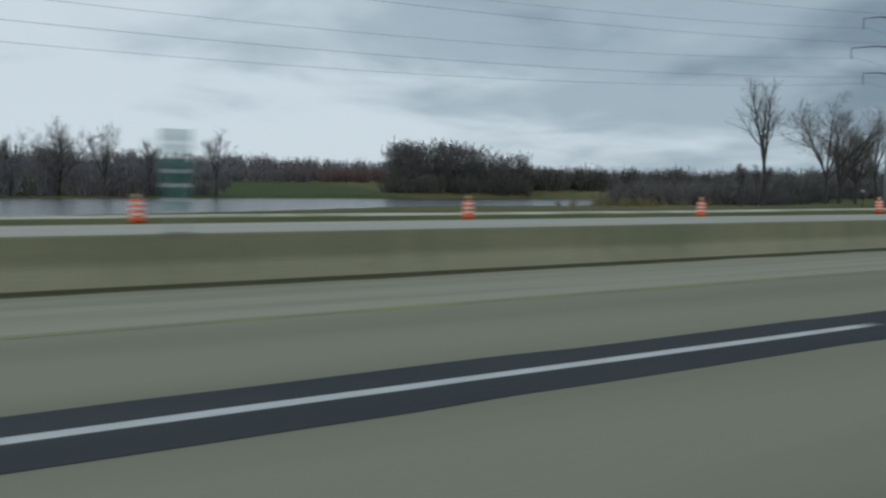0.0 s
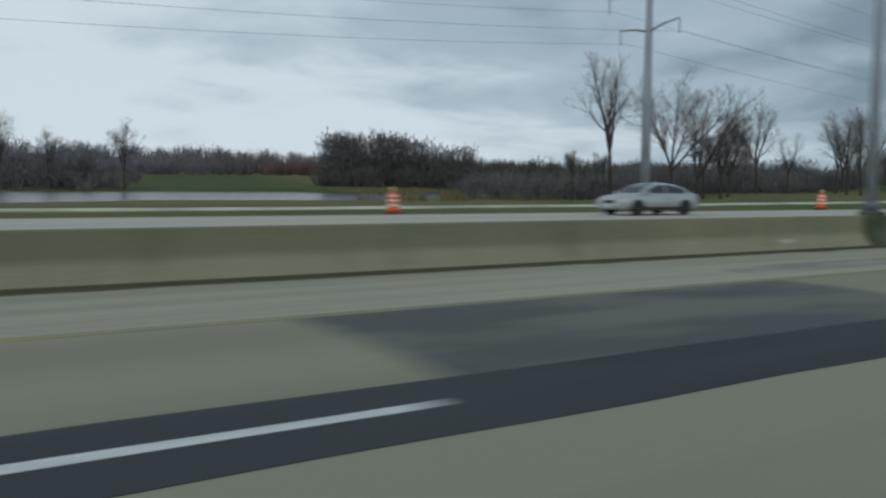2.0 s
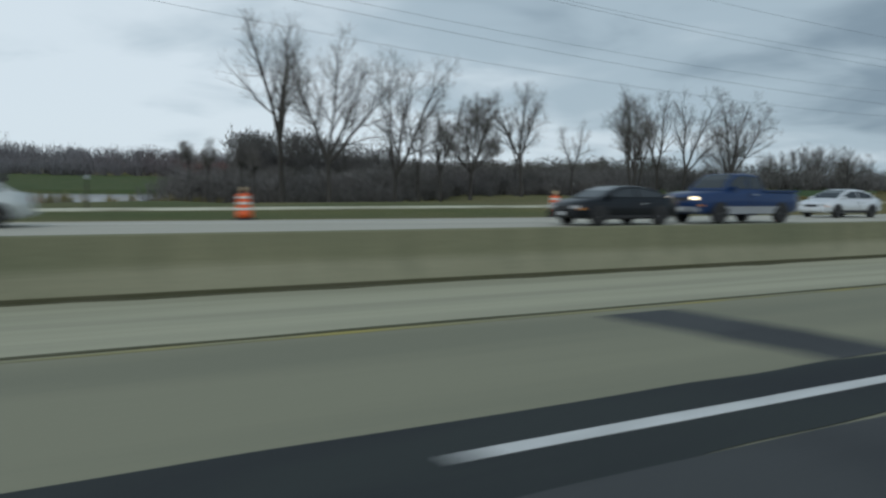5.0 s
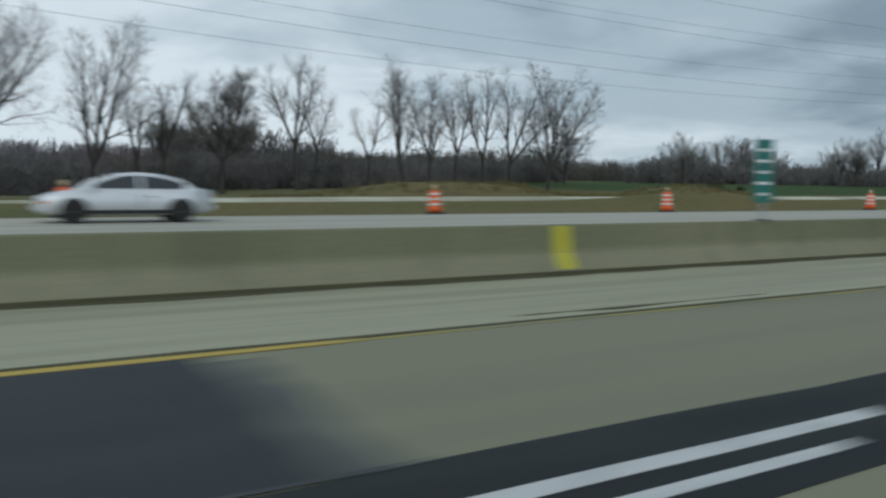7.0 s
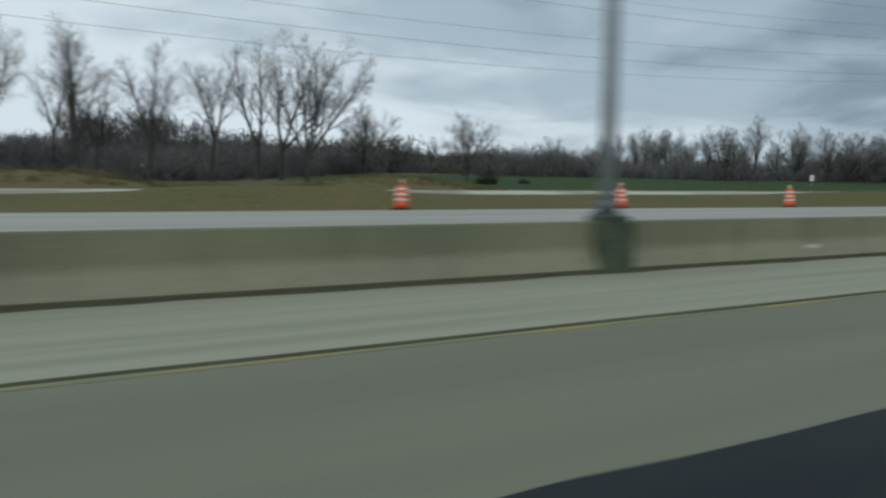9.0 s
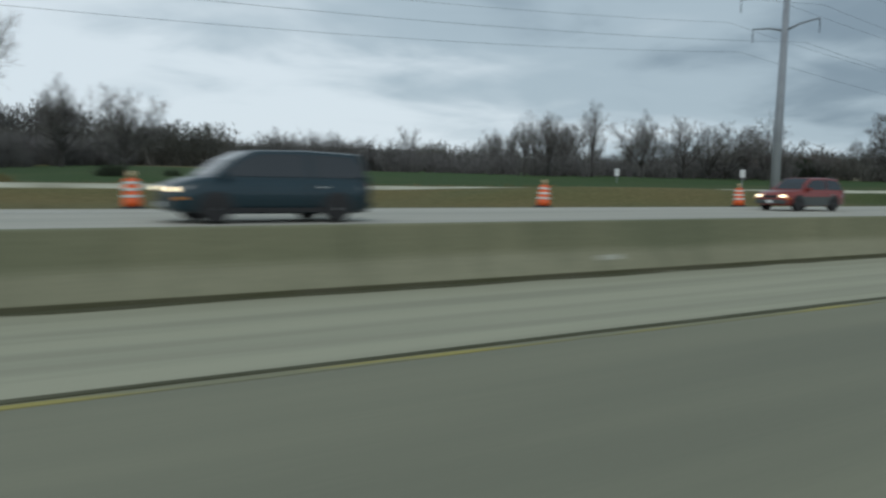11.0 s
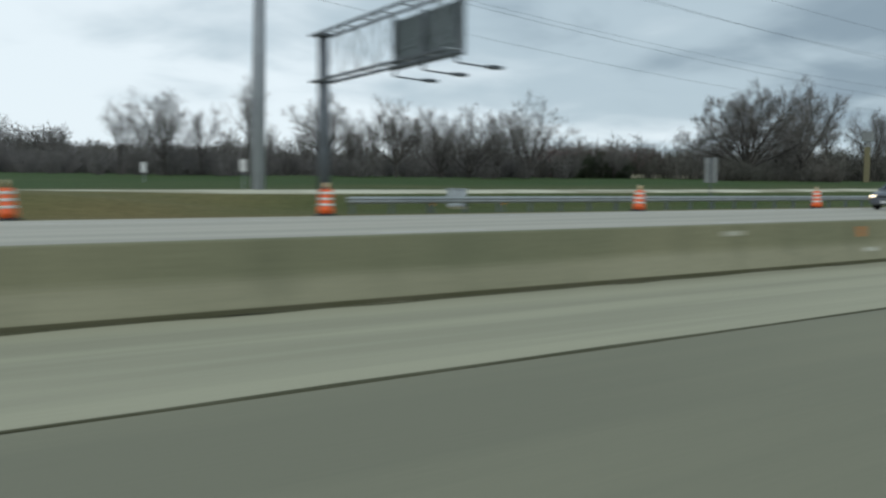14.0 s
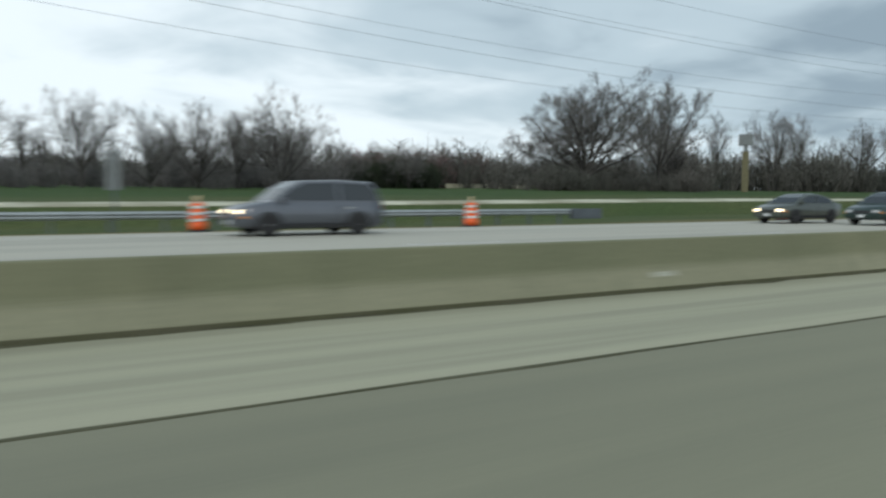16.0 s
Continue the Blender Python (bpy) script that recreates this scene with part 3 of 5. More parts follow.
for lo_, hi_, ya, yb, m_, s_ in ((57.0, 65.0, -6.73, -3.52, FADED_ASPHALT, 31), (65.5, 72.5, -2.9, -1.9, FADED_PATCH, 32), (140.95, 148.8, -6.73, -3.68, ASPHALT, 33), (118.8, 119.9, -6.7, -3.9, OLD_ASPHALT, 34), (148.5, 149.2, -6.70, -3.9, FADED_ASPHALT, 35)):
    rng = np.random.default_rng(s_)
    n = 14
    ys = np.linspace(ya, yb, n)
    le, re_ = lo_ + np.convolve(rng.normal(0, 0.12, n + 4), np.ones(5) / 5, "valid"), hi_ + np.convolve(rng.normal(0, 0.12, n + 4), np.ones(5) / 5, "valid")
    zt = 0.0075 if m_ is ASPHALT else 0.0045
    V = [(le[k], ys[k], zt) for k in range(n)] + [(re_[k], ys[k], zt) for k in range(n)] + [(le[k], ys[k], 0.001) for k in range(n)] + [(re_[k], ys[k], 0.001) for k in range(n)]
    F = [(k, n + k, n + k + 1, k + 1) for k in range(n - 1)] + [(2 * n + k, k, k + 1, 2 * n + k + 1) for k in range(n - 1)] + [(n + k, 3 * n + k, 3 * n + k + 1, n + k + 1) for k in range(n - 1)]
    pch = part("asphalt_patch", (V, F), m_)
    tagged(pch, "dark asphalt repair patch with ragged ends", "asphalt patch", kind="structure")

wl_ = part("worn_lane_line", ribbon(140.9, 149.2, -6.77, -6.70, 0.0085, 0.003, 0.5, 0.012, 61), WORN_LINE)
tagged(wl_, "faint worn line along the edge of the asphalt patch", "road marking", kind="structure")
starts = [-1.9, 14.3, 31.4, 48.1, 64.3, 80.15, 96.6, 114.8, 129.7, 144.2, 158.7, 173.2, 187.7, 202.2]
for k, x_ in enumerate(starts):
    ln = 8.7 if x_ < 20 else 8.4 if x_ < 100 else 8.0
    d_ = part("lane_dash", ribbon(x_, x_ + ln, -7.41, -7.27, 0.008, 0.004, 0.7, 0.004, 40 + k), WHITE_LINE)
    tagged(d_, "white painted lane dash on dark asphalt", "road marking", "lane dashes", "structure")
d_ = part("lane_dash", ribbon(143.6, 151.4, -7.71, -7.60, 0.008, 0.004, 0.7, 0.004, 60), WHITE_LINE)
tagged(d_, "second white dash painted beside the first", "road marking", "lane dashes", "structure")
# lane lines of the oncoming side
for k in range(38):
    d_ = part("far_lane_dash", box_vf((-40 + 12.2 * k, 8.1, FAR_Z + 0.001), (-40 + 12.2 * k + 3.0, 8.22, FAR_Z + 0.006)), WHITE_LINE)
    tagged(d_, "white lane dash on the oncoming side", "road marking", "far lane dashes", "structure")
far_edge = part("far_edge_line", ribbon(-40, 440, 15.9, 16.02, FAR_Z + 0.001, 0.004, 4, 0.004, 66), WHITE_LINE)
tagged(far_edge, "white edge line on the oncoming side", "road marking", kind="structure")

# frontage road
n = 160
xs = np.linspace(-150, 620, n)
V, F = [], []
for k, x in enumerate(xs):
    z = float(frontage_z(x))
    c_ = float(smoothstep(148, 168, x))
    V += [(x, 35.5, z - 0.3), (x, 35.5, z + 0.03), (x, 36.6, z + 0.09 + 0.08 * c_), (x, 39.4, z + 0.10 + 0.14 * c_), (x, 39.4, z - 0.3)]
for k in range(n - 1):
    F += [(5 * k + q, 5 * k + 5 + q, 5 * k + 6 + q, 5 * k + 1 + q) for q in range(4)]
fr = part("frontage_road", (V, F), FRONTAGE)
tagged(fr, "pale concrete frontage road beyond the ditch", "road", kind="structure")

# ---------------------------------------------------------------- median barrier
barrier = new("median_barrier")
tagged(barrier, "weathered concrete median barrier with a sloped foot", "barrier", kind="structure")
PROFILE = [(0.0, 0.004), (0.0, 0.062), (0.008, 0.082), (0.150, 0.298), (0.176, 0.345), (0.190, 0.390), (0.198, 0.440), (0.224, 0.780), (0.229, 0.802), (0.246, 0.815), (0.355, 0.815), (0.37, 0.795), (0.41, 0.36), (0.425, 0.335), (0.425, 0.004)]


def barrier_mesh(length):
    V = [(x, y, z) for x in (0.006, length - 0.006) for y, z in PROFILE]
    n = len(PROFILE)
    F = [(k, n + k, n + (k + 1) % n, (k + 1) % n) for k in range(n)] + [tuple(range(n)), tuple(reversed(range(n, 2 * n)))]
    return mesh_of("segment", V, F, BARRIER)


SEG = 6.1
seg_mesh = barrier_mesh(SEG)
for k in range(76):
    s = part("segment", seg_mesh, BARRIER, barrier)
    s.location.x = -30 + SEG * k
toe = part("barrier_toe", ribbon(-30, 433, -0.012, 0.0, 0.004, 0.058, 1.5, 0.004, 71), DEBRIS, barrier, "dirty dark foot of the barrier")
for x0_, x1_, w_, s_ in ((-30, 232, -0.17, 72), (232.2, 433, -0.09, 73)):
    grit = part("gutter_grit", ribbon(x0_, x1_, w_, -0.014, 0.003, 0.008, 0.7, 0.045, s_), DEBRIS)
    tagged(grit, "dark wet grit along the foot of the barrier", "grit", kind="stuff")


def barrier_plate(name, x, half, z0, z1, material, label, category):
    """A thin plate lying on the sloped or the steep face of the barrier."""
    def face_y(z):
        return float(np.interp(z, (0.075, 0.36, 0.795), (0.0, 0.19, 0.225)))
    zs = [z0] + [z for z in (0.36,) if z0 < z < z1] + [z1]
    V, F = [], []
    for z in zs:
        for dx in (-half, half):
            V += [(x + dx, face_y(z) - 0.008, z), (x + dx, face_y(z) - 0.002, z)]
    for k in range(len(zs) - 1):
        a = 4 * k
        F += [(a, a + 2, a + 6, a + 4), (a + 1, a + 5, a + 7, a + 3), (a, a + 4, a + 5, a + 1), (a + 2, a + 3, a + 7, a + 6)]
    F += [(0, 1, 3, 2), (4 * len(zs) - 4, 4 * len(zs) - 2, 4 * len(zs) - 1, 4 * len(zs) - 3)]
    return tagged(part(name, (V, F), material), label, category)


for x_ in (41.0, 70.5, 99.5, 137.8, 166.7, 195.2, 224.5, 254.0, 283.9, 314.0):
    o = barrier_plate("barrier_patch", x_, 0.24, 0.215, 0.29, PALE_MARK, "small pale patch on the barrier's sloped foot", "patch")
    o["group"] = "pale barrier patches"
barrier_plate("barrier_spall", 176.8, 0.5, 0.066, 0.115, BARRIER_DARK, "dark broken edge at the foot of the barrier", "spall")
barrier_plate("barrier_stain", 265.4, 0.6, 0.535, 0.60, BARRIER_DARK, "dark smear on the barrier's upright face", "stain")
barrier_plate("yellow_panel", 155.8, 0.15, 0.09, 0.79, YELLOW_PANEL, "upright bright yellow panel on the concrete barrier", "panel")
barrier_plate("orange_mark", 283.7, 0.12, 0.50, 0.70, ORANGE_MARK, "faint orange paint mark on the barrier", "paint mark")
barrier_plate("barrier_patch", 279.8, 0.25, 0.62, 0.70, PALE_MARK, "pale smear on the barrier's upright face", "patch")

# ---------------------------------------------------------------- lamp posts on the barrier


def lamp_post(x, first=None):
    if first:
        return copy_thing(first, pose(x, 0.27, 0.0))
    t = thing("lamp_post", (x, 0.27, 0.0), "grey steel lamp post rising from a dark barrier plinth", "lamp post", "lamp posts on the median")
    part("plinth", join(box_vf((-0.36, -0.30, 0.004), (0.36, 0.16, 0.80)), box_vf((-0.30, -0.24, 0.80), (0.30, 0.14, 0.90))), BARRIER_DARK, t, "stained concrete plinth")
    part("base_plate", box_bm((-0.19, -0.19, 0.90), (0.19, 0.19, 0.935), 0.006), DARK_STEEL, t)
    part("shroud", lathe([(0.17, 0.935), (0.17, 1.10), (0.135, 1.18)], 16), DARK_STEEL, t, "dark base shroud", True)
    part("shaft", tube([(0, 0, 1.15), (0, 0, 5), (0, 0, 13.5)], [0.125, 0.112, 0.075], 14), POLE_STEEL, t, "", True)
    for a in (-1, 1):
        for b in (-1, 1):
            part("anchor_bolt", lathe([(0.02, 0.93), (0.02, 0.985)], 6), DARK_STEEL, t).location = (0.155 * a, 0.155 * b, 0)
    return t


lp = lamp_post(74.0)
for x_ in (135.1, 189.8, 245.0, 302.3):
    lamp_post(x_, lp)


def marker_sign(x, first=None):
    """A tall narrow green location marker on the barrier top, facing oncoming and near traffic."""
    if first:
        return copy_thing(first, pose(x, 0.27, 0.815, 0, 0, -62))
    t = thing("marker_sign", (x, 0.27, 0.815), "tall narrow green location marker on the barrier", "road sign", "location markers", -62)
    part("bracket", box_bm((-0.16, -0.06, 0.0), (0.16, 0.06, 0.03), 0.004), DARK_STEEL, t)
    part("post", box_bm((-0.025, -0.02, 0.03), (0.025, 0.02, 1.6), 0.004), STEEL, t)
    part("panel", box_bm((-0.165, -0.034, 0.36), (0.165, -0.024, 1.62), 0.003), GREEN_SIGN, t, "green reflective panel")
    for k, (w, z) in enumerate(((0.10, 1.38), (0.13, 1.16), (0.10, 0.94), (0.13, 0.72), (0.08, 0.50))):
        part("legend_bar", box_vf((-w, -0.038, z), (w, -0.0345, z + 0.06)), SIGN_WHITE, t, "pale unreadable legend" if k == 0 else "")
    return t


ms = marker_sign(161.0)
marker_sign(17.2, ms)

# ---------------------------------------------------------------- drums


def drum(place, first=None, turn=0.0):
    if first:
        return copy_thing(first, pose(*place, 0, 0, turn))
    t = thing("traffic_drum", place, "orange and white striped construction drum with a lamp", "traffic drum", "drums along the work zone")
    part("rubber_base", lathe([(0.40, 0.0), (0.42, 0.02), (0.40, 0.07), (0.30, 0.10)], 18), RUBBER, t, "black rubber base ring")
    rings = [(0.292, 0.10), (0.285, 0.30), (0.270, 0.32), (0.262, 0.52), (0.248, 0.54), (0.24, 0.74), (0.226, 0.76), (0.215, 0.98), (0.17, 1.02), (0.06, 1.03)]
    part("shell", lathe(rings, 20), DRUM_ORANGE, t, "orange plastic shell", True)
    for r, z in ((0.277, 0.40), (0.2535, 0.62), (0.2335, 0.84)):
        part("stripe", lathe([(r + 0.002, z - 0.005), (r + 0.004, z), (r + 0.001, z + 0.075), (r - 0.002, z + 0.08)], 20), DRUM_WHITE, t, "white reflective band", True)
    part("handle", tube([(-0.07, 0, 1.02), (-0.06, 0, 1.08), (0.06, 0, 1.08), (0.07, 0, 1.02)], [0.015] * 4, 6), DRUM_ORANGE, t)
    part("warning_lamp", join(tube([(0.0, 0, 1.03), (0, 0, 1.10)], [0.03, 0.03], 8), tube([(0, -0.05, 1.19), (0, 0.05, 1.19)], [0.09, 0.09], 14)), LAMP_LENS, t, "pale amber lamp")
    return t


drums = ((20.3, 21.4), (36.2, 21.6), (53.5, 21.9), (70.9, 20.9), (89.2, 20.2), (100.4, 19.3), (111.0, 19.4), (121.4, 19.3), (136.6, 19.7), (150.1, 19.3), (164.6, 19.4), (178.2, 19.1), (196.4, 19.3), (208.6, 19.2),
         (221.3, 18.8), (239.2, 19.3), (253.1, 19.3), (270.3, 19.5), (281.0, 19.5), (297.6, 19.3), (311.8, 18.9), (322.9, 18.5), (344.9, 19.2), (358.0, 19.3))
drum_first = None
for k, (x_, y_) in enumerate(drums):
    d_ = drum((x_, y_, float(ground_z(x_, y_)) - 0.01), drum_first, 37 * k % 360)
    drum_first = drum_first or d_
    d_.rotation_euler = (radians((k * 7 % 5 - 2) * 0.9), radians((k * 11 % 5 - 2) * 0.9), radians(37 * k % 360))

# ---------------------------------------------------------------- sign gantry


def rod(a, b, r, sides=6):
    return tube([a, b], [r, r], sides)


gz0 = float(ground_z(283.1, 24.3))
gantry = thing("sign_gantry", (283.1, 24.3, gz0), "grey steel cantilever gantry carrying a sign seen from behind", "sign gantry")
part("footing", box_bm((-0.5, -0.5, -0.2), (0.5, 0.5, 0.25), 0.03), BARRIER, gantry, "concrete footing")
zl, zu = 6.0 - gz0, 8.0 - gz0
part("post", tube([(0, 0, 0.25), (0, 0, 4), (0, 0, zu + 0.1)], [0.27, 0.26, 0.23], 16), DARK_STEEL, gantry, "", True)
for z_ in (zl, zu):
    part("collar", lathe([(0.34, z_ - 0.06), (0.34, z_ + 0.06)], 16), DARK_STEEL, gantry)
for dx in (-0.38, 0.38):
    for z_ in (zl, zu):
        part("chord", tube([(dx, 0.5, z_), (dx, -10.4, z_ - 0.06)], [0.07, 0.065], 8), DARK_STEEL, gantry)
for k in range(7):
    ya, yb = -1.0 - 1.55 * k, -1.0 - 1.55 * (k + 1)
    if ya < -10.7:
        break
    for dx in (-0.38, 0.38):
        part("diagonal", rod((dx, ya, zl), (dx, max(yb, -10.4), zu) if k % 2 == 0 else (dx, ya, zu), 0.021), TRUSS_STEEL, gantry)
        if k % 2:
            part("diagonal", rod((dx, ya, zu), (dx, max(yb, -10.4), zl), 0.021), TRUSS_STEEL, gantry)
    for z_ in (zl, zu):
        part("cross_tie", rod((-0.38, ya, z_), (0.38, ya, z_), 0.03), STEEL, gantry)
sign_panel = part("sign_panel", box_bm((0.55, -10.2, zl - 0.12), (0.60, -5.25, zu - 0.25), 0.01), SIGN_BACK, gantry, "grey-green back of a large sign")
part("sign_face", box_bm((0.603, -10.17, zl - 0.09), (0.610, -5.28, zu - 0.28)), GREEN_SIGN, sign_panel, "green sheeting facing oncoming traffic")
for k in range(9):
    z_ = zl - 0.06 + k * (zu - zl - 0.25) / 8
    part("stiffener", box_vf((0.50, -10.15, z_ - 0.02), (0.547, -5.3, z_ + 0.02)), SIGN_BACK, sign_panel)
for y_ in (-5.6, -7.7, -9.9):
    part("hanger", box_vf((0.42, y_ - 0.06, zl - 0.35), (0.497, y_ + 0.06, zu - 0.2)), DARK_STEEL, gantry)
    la = part("lamp_arm", rod((0.45, y_, zl - 0.36), (1.95, y_, zl - 0.42), 0.035), DARK_STEEL, gantry)
    part("lamp_head", box_bm((1.75, y_ - 0.16, zl - 0.46), (2.35, y_ + 0.16, zl - 0.34), 0.03), DARK_STEEL, la, "sign lighting head")

# ---------------------------------------------------------------- guardrail
RAIL_STEEL = mat("bright_galvanised_rail", (0.37, 0.40, 0.41), 0.5, 0.3, vary=0.15, scale=1.5, fine_scale=15, bump=0.03)
guard = thing("guardrail", (283.5, 22.9, 0.0), "long galvanised steel guardrail on short posts", "guardrail")
LEN = 48.5
prof = [(0.0, 0.0), (-0.04, 0.03), (-0.08, 0.09), (-0.04, 0.14), (-0.01, 0.155), (-0.04, 0.17), (-0.08, 0.22), (-0.04, 0.28), (0.0, 0.31)]
for k in range(12):
    xa, xb = k * LEN / 12, (k + 1) * LEN / 12
    n = len(prof)
    off = 0.004 * (k % 2)
    V = [(x, -0.11 + y + d - off, 0.66 + z) for x in (xa, xb + 0.1) for d in (0, 0.006) for y, z in prof]
    F = [(q, q + 1, 2 * n + q + 1, 2 * n + q) for q in range(n - 1)] + [(n + q, 3 * n + q, 3 * n + q + 1, n + q + 1) for q in range(n - 1)]
    F += [(n - 1, 2 * n - 1, 4 * n - 1, 3 * n - 1), (0, 2 * n, 3 * n, n)]
    part("rail", (V, F), RAIL_STEEL, guard)
for k in range(25):
    x_ = 0.3 + k * (LEN - 0.8) / 24
    g_ = float(ground_z(283.5 + x_, 22.9))
    part("post", join(box_vf((x_ - 0.05, -0.02, g_ - 0.1), (x_ + 0.05, 0.10, 0.95)), box_vf((x_ - 0.05, -0.10, 0.68), (x_ + 0.05, -0.02, 0.94))), DARK_STEEL, guard)
part("end_shoe", box_bm((LEN + 0.1, -0.30, 0.45), (LEN + 2.2, -0.02, 0.98), 0.03), DARK_STEEL, guard, "dark end terminal")
for x_ in (287.5, 291.5):
    g_ = float(ground_z(x_, 22.3))
    b_ = thing("delineator", (x_, 22.2, g_), "small dark reflector post beside the guardrail", "delineator post", "delineators")
    part("stake", box_bm((-0.04, -0.02, -0.1), (0.04, 0.02, 0.62), 0.005), DARK_STEEL, b_)
    part("reflector", box_bm((-0.04, -0.03, 0.48), (0.04, -0.021, 0.60)), AMBER, b_)

# ---------------------------------------------------------------- roadside boxes and signs
g_ = float(ground_z(296.4, 33.6))
cab = thing("utility_cabinet", (296.4, 33.6, g_), "pale grey metal utility cabinet in the ditch", "utility cabinet")
part("plinth", box_bm((-0.6, -0.45, -0.15), (0.6, 0.45, 0.12), 0.02), BARRIER, cab)
part("body", box_bm((-0.52, -0.38, 0.12), (0.52, 0.38, 1.18), 0.02), CABINET, cab)
part("lid", box_bm((-0.57, -0.44, 1.18), (0.57, 0.44, 1.25), 0.015), CABINET, cab)
dr = part("door", box_bm((-0.46, -0.405, 0.2), (0.46, -0.385, 1.1), 0.006), CABINET, cab)
part("handle", box_bm((0.34, -0.43, 0.62), (0.38, -0.406, 0.76), 0.004), DARK_STEEL, dr)


def board_sign(name, x, y, z0, w, h, label, material, legs=1, turn=-58.0, category="road sign", group=""):
    g = float(ground_z(x, y))
    t = thing(name, (x, y, g), label, category, group, turn)
    for k in range(legs):
        dx = 0 if legs == 1 else (-0.3 + 0.6 * k) * w
        part("post", box_bm((dx - 0.035, 0.01, -0.2), (dx + 0.035, 0.07, z0 + h - g - 0.1), 0.006), STEEL, t)
    part("panel", box_bm((-w / 2, -0.012, z0 - g), (w / 2, 0.008, z0 + h - g), 0.005), material, t)
    return t


board_sign("white_sign", 286.0, 43.7, 2.35, 0.52, 0.80, "small white sign board on a single post", SIGN_WHITE, group="white field signs")
board_sign("white_sign", 282.8, 58.3, 2.40, 0.55, 0.82, "small white sign board on a single post", SIGN_WHITE, group="white field signs")
hs = thing("twin_panel_sign", (310.2, 25.2, float(ground_z(310.2, 25.2))), "pair of pale upright panels on one post", "road sign", turn=-55)
part("post", tube([(0, 0.06, -0.2), (0, 0.06, 3.5)], [0.045, 0.04], 8), DARK_STEEL, hs)
for dx in (-0.23, 0.23):
    part("panel", box_bm((dx - 0.15, -0.02, 1.95), (dx + 0.15, 0.01, 3.55), 0.006), GREY_SIGN, hs, "pale grey panel")
part("crosspiece", box_bm((-0.42, 0.012, 2.0), (0.42, 0.05, 2.1), 0.004), DARK_STEEL, hs)
part("crosspiece", box_bm((-0.42, 0.012, 3.3), (0.42, 0.05, 3.4), 0.004), DARK_STEEL, hs)
g_ = float(ground_z(416.5, 75.3))
py = thing("pylon_sign", (416.5, 75.3, g_), "tall pylon sign with yellow column and grey box", "pylon sign", turn=-50)
part("column", box_bm((-0.5, -0.3, 0.0), (0.5, 0.3, 6.6), 0.04), YELLOW_SIGN, py, "faded yellow column")
part("neck", box_bm((-0.3, -0.2, 6.6), (0.3, 0.2, 7.6), 0.02), GREY_SIGN, py)
part("sign_box", box_bm((-1.05, -0.4, 7.6), (1.05, 0.4, 9.4), 0.06), GREY_SIGN, py, "grey sign cabinet")
mp_ = thing("lake_post", (119.5, 52.0, float(ground_z(119.5, 52.0))), "short wooden post with a pale cap near the lake", "post")
part("stake", tube([(0, 0, -0.2), (0, 0, 2.2)], [0.07, 0.06], 8), BARK, mp_)
part("cap", box_bm((-0.14, -0.14, 2.2), (0.14, 0.14, 2.5), 0.02), CABINET, mp_)

wm = thing("white_marker", (201.8, 97.5, float(ground_z(201.8, 97.5))), "small white marker on a thin stake before the thicket", "marker post")
part("stake", box_bm((-0.03, -0.03, -0.2), (0.03, 0.03, 2.2), 0.006), DARK_STEEL, wm)
part("plate", box_bm((-0.2, -0.045, 1.75), (0.2, -0.03, 2.15), 0.006), SIGN_WHITE, wm, "white plate")

low_wall = part("low_wall", box_bm((364.0, 84.2, float(ground_z(370, 84.3)) - 0.5), (380.0, 84.45, float(ground_z(370, 84.3)) + 0.6), 0.03), FRONTAGE)
tagged(low_wall, "low pale concrete wall in front of brushwood", "wall")

# ---------------------------------------------------------------- power line
LINE_Y, POLE_X = 40.8, (-70.5, 107.5, 285.5, 463.5, 641.5)
ARMS = ((14.9, 3.6, 16.3), (18.0, 5.2, 19.5), (21.5, 3.8, 22.8))


def power_pole(x, first=None):
    own = 39.6 if x > 200 else 41.6
    g = float(ground_z(x, own))
    if first:
        return copy_thing(first, pose(x, own, g - 0.1, 0, 1.3 if x > 200 else 0.0, 0))
    t = thing("power_pole", (x, own, g - 0.1), "tall grey tapered steel transmission pole with drooping arms", "power pole", "transmission poles")
    part("shaft", tube([(0, 0, 0), (0, 0, 8), (0, 0, 26.5)], [0.46, 0.40, 0.20], 16), POLE_STEEL, t, "", True)
    for zt, half, zr in ARMS:
        for s in (-1, 1):
            arm = part("arm", tube([(0, 0, zr - 0.5 - g), (0, s * half * 0.45, zr - 0.05 - g), (0, s * half, zr + 0.15 - g)], [0.13, 0.10, 0.06], 8), POLE_STEEL, t)
            rings = []
            for k in range(9):
                rings += [(0.03, zr + 0.1 - g - 0.15 * k), (0.085, zr + 0.06 - g - 0.15 * k), (0.03, zr + 0.02 - g - 0.15 * k)]
            V, F = lathe(rings[::-1], 8)
            part("insulator", ([(a, b + s * half, c) for a, b, c in V], F), DARK_STEEL, arm, "string of insulators")
    return t


pp = power_pole(POLE_X[1])
for x_ in (POLE_X[0], *POLE_X[2:]):
    power_pole(x_, pp)
for a, b in zip(POLE_X[:-1], POLE_X[1:]):
    for zt, half, zr in ARMS:
        for s in (-1, 1):
            pts = []
            for k in range(25):
                u = k / 24
                pts.append((a + (b - a) * u, LINE_Y + s * half, zr - 1.25 - 4.3 * 4 * u * (1 - u)))
            w = part("power_cable", tube(pts, [0.012] * 25, 5, False), WIRE)
            tagged(w, "sagging bare aluminium power cable between poles", "power cable", "power cables")

# ---------------------------------------------------------------- vehicles
WHEEL = {}


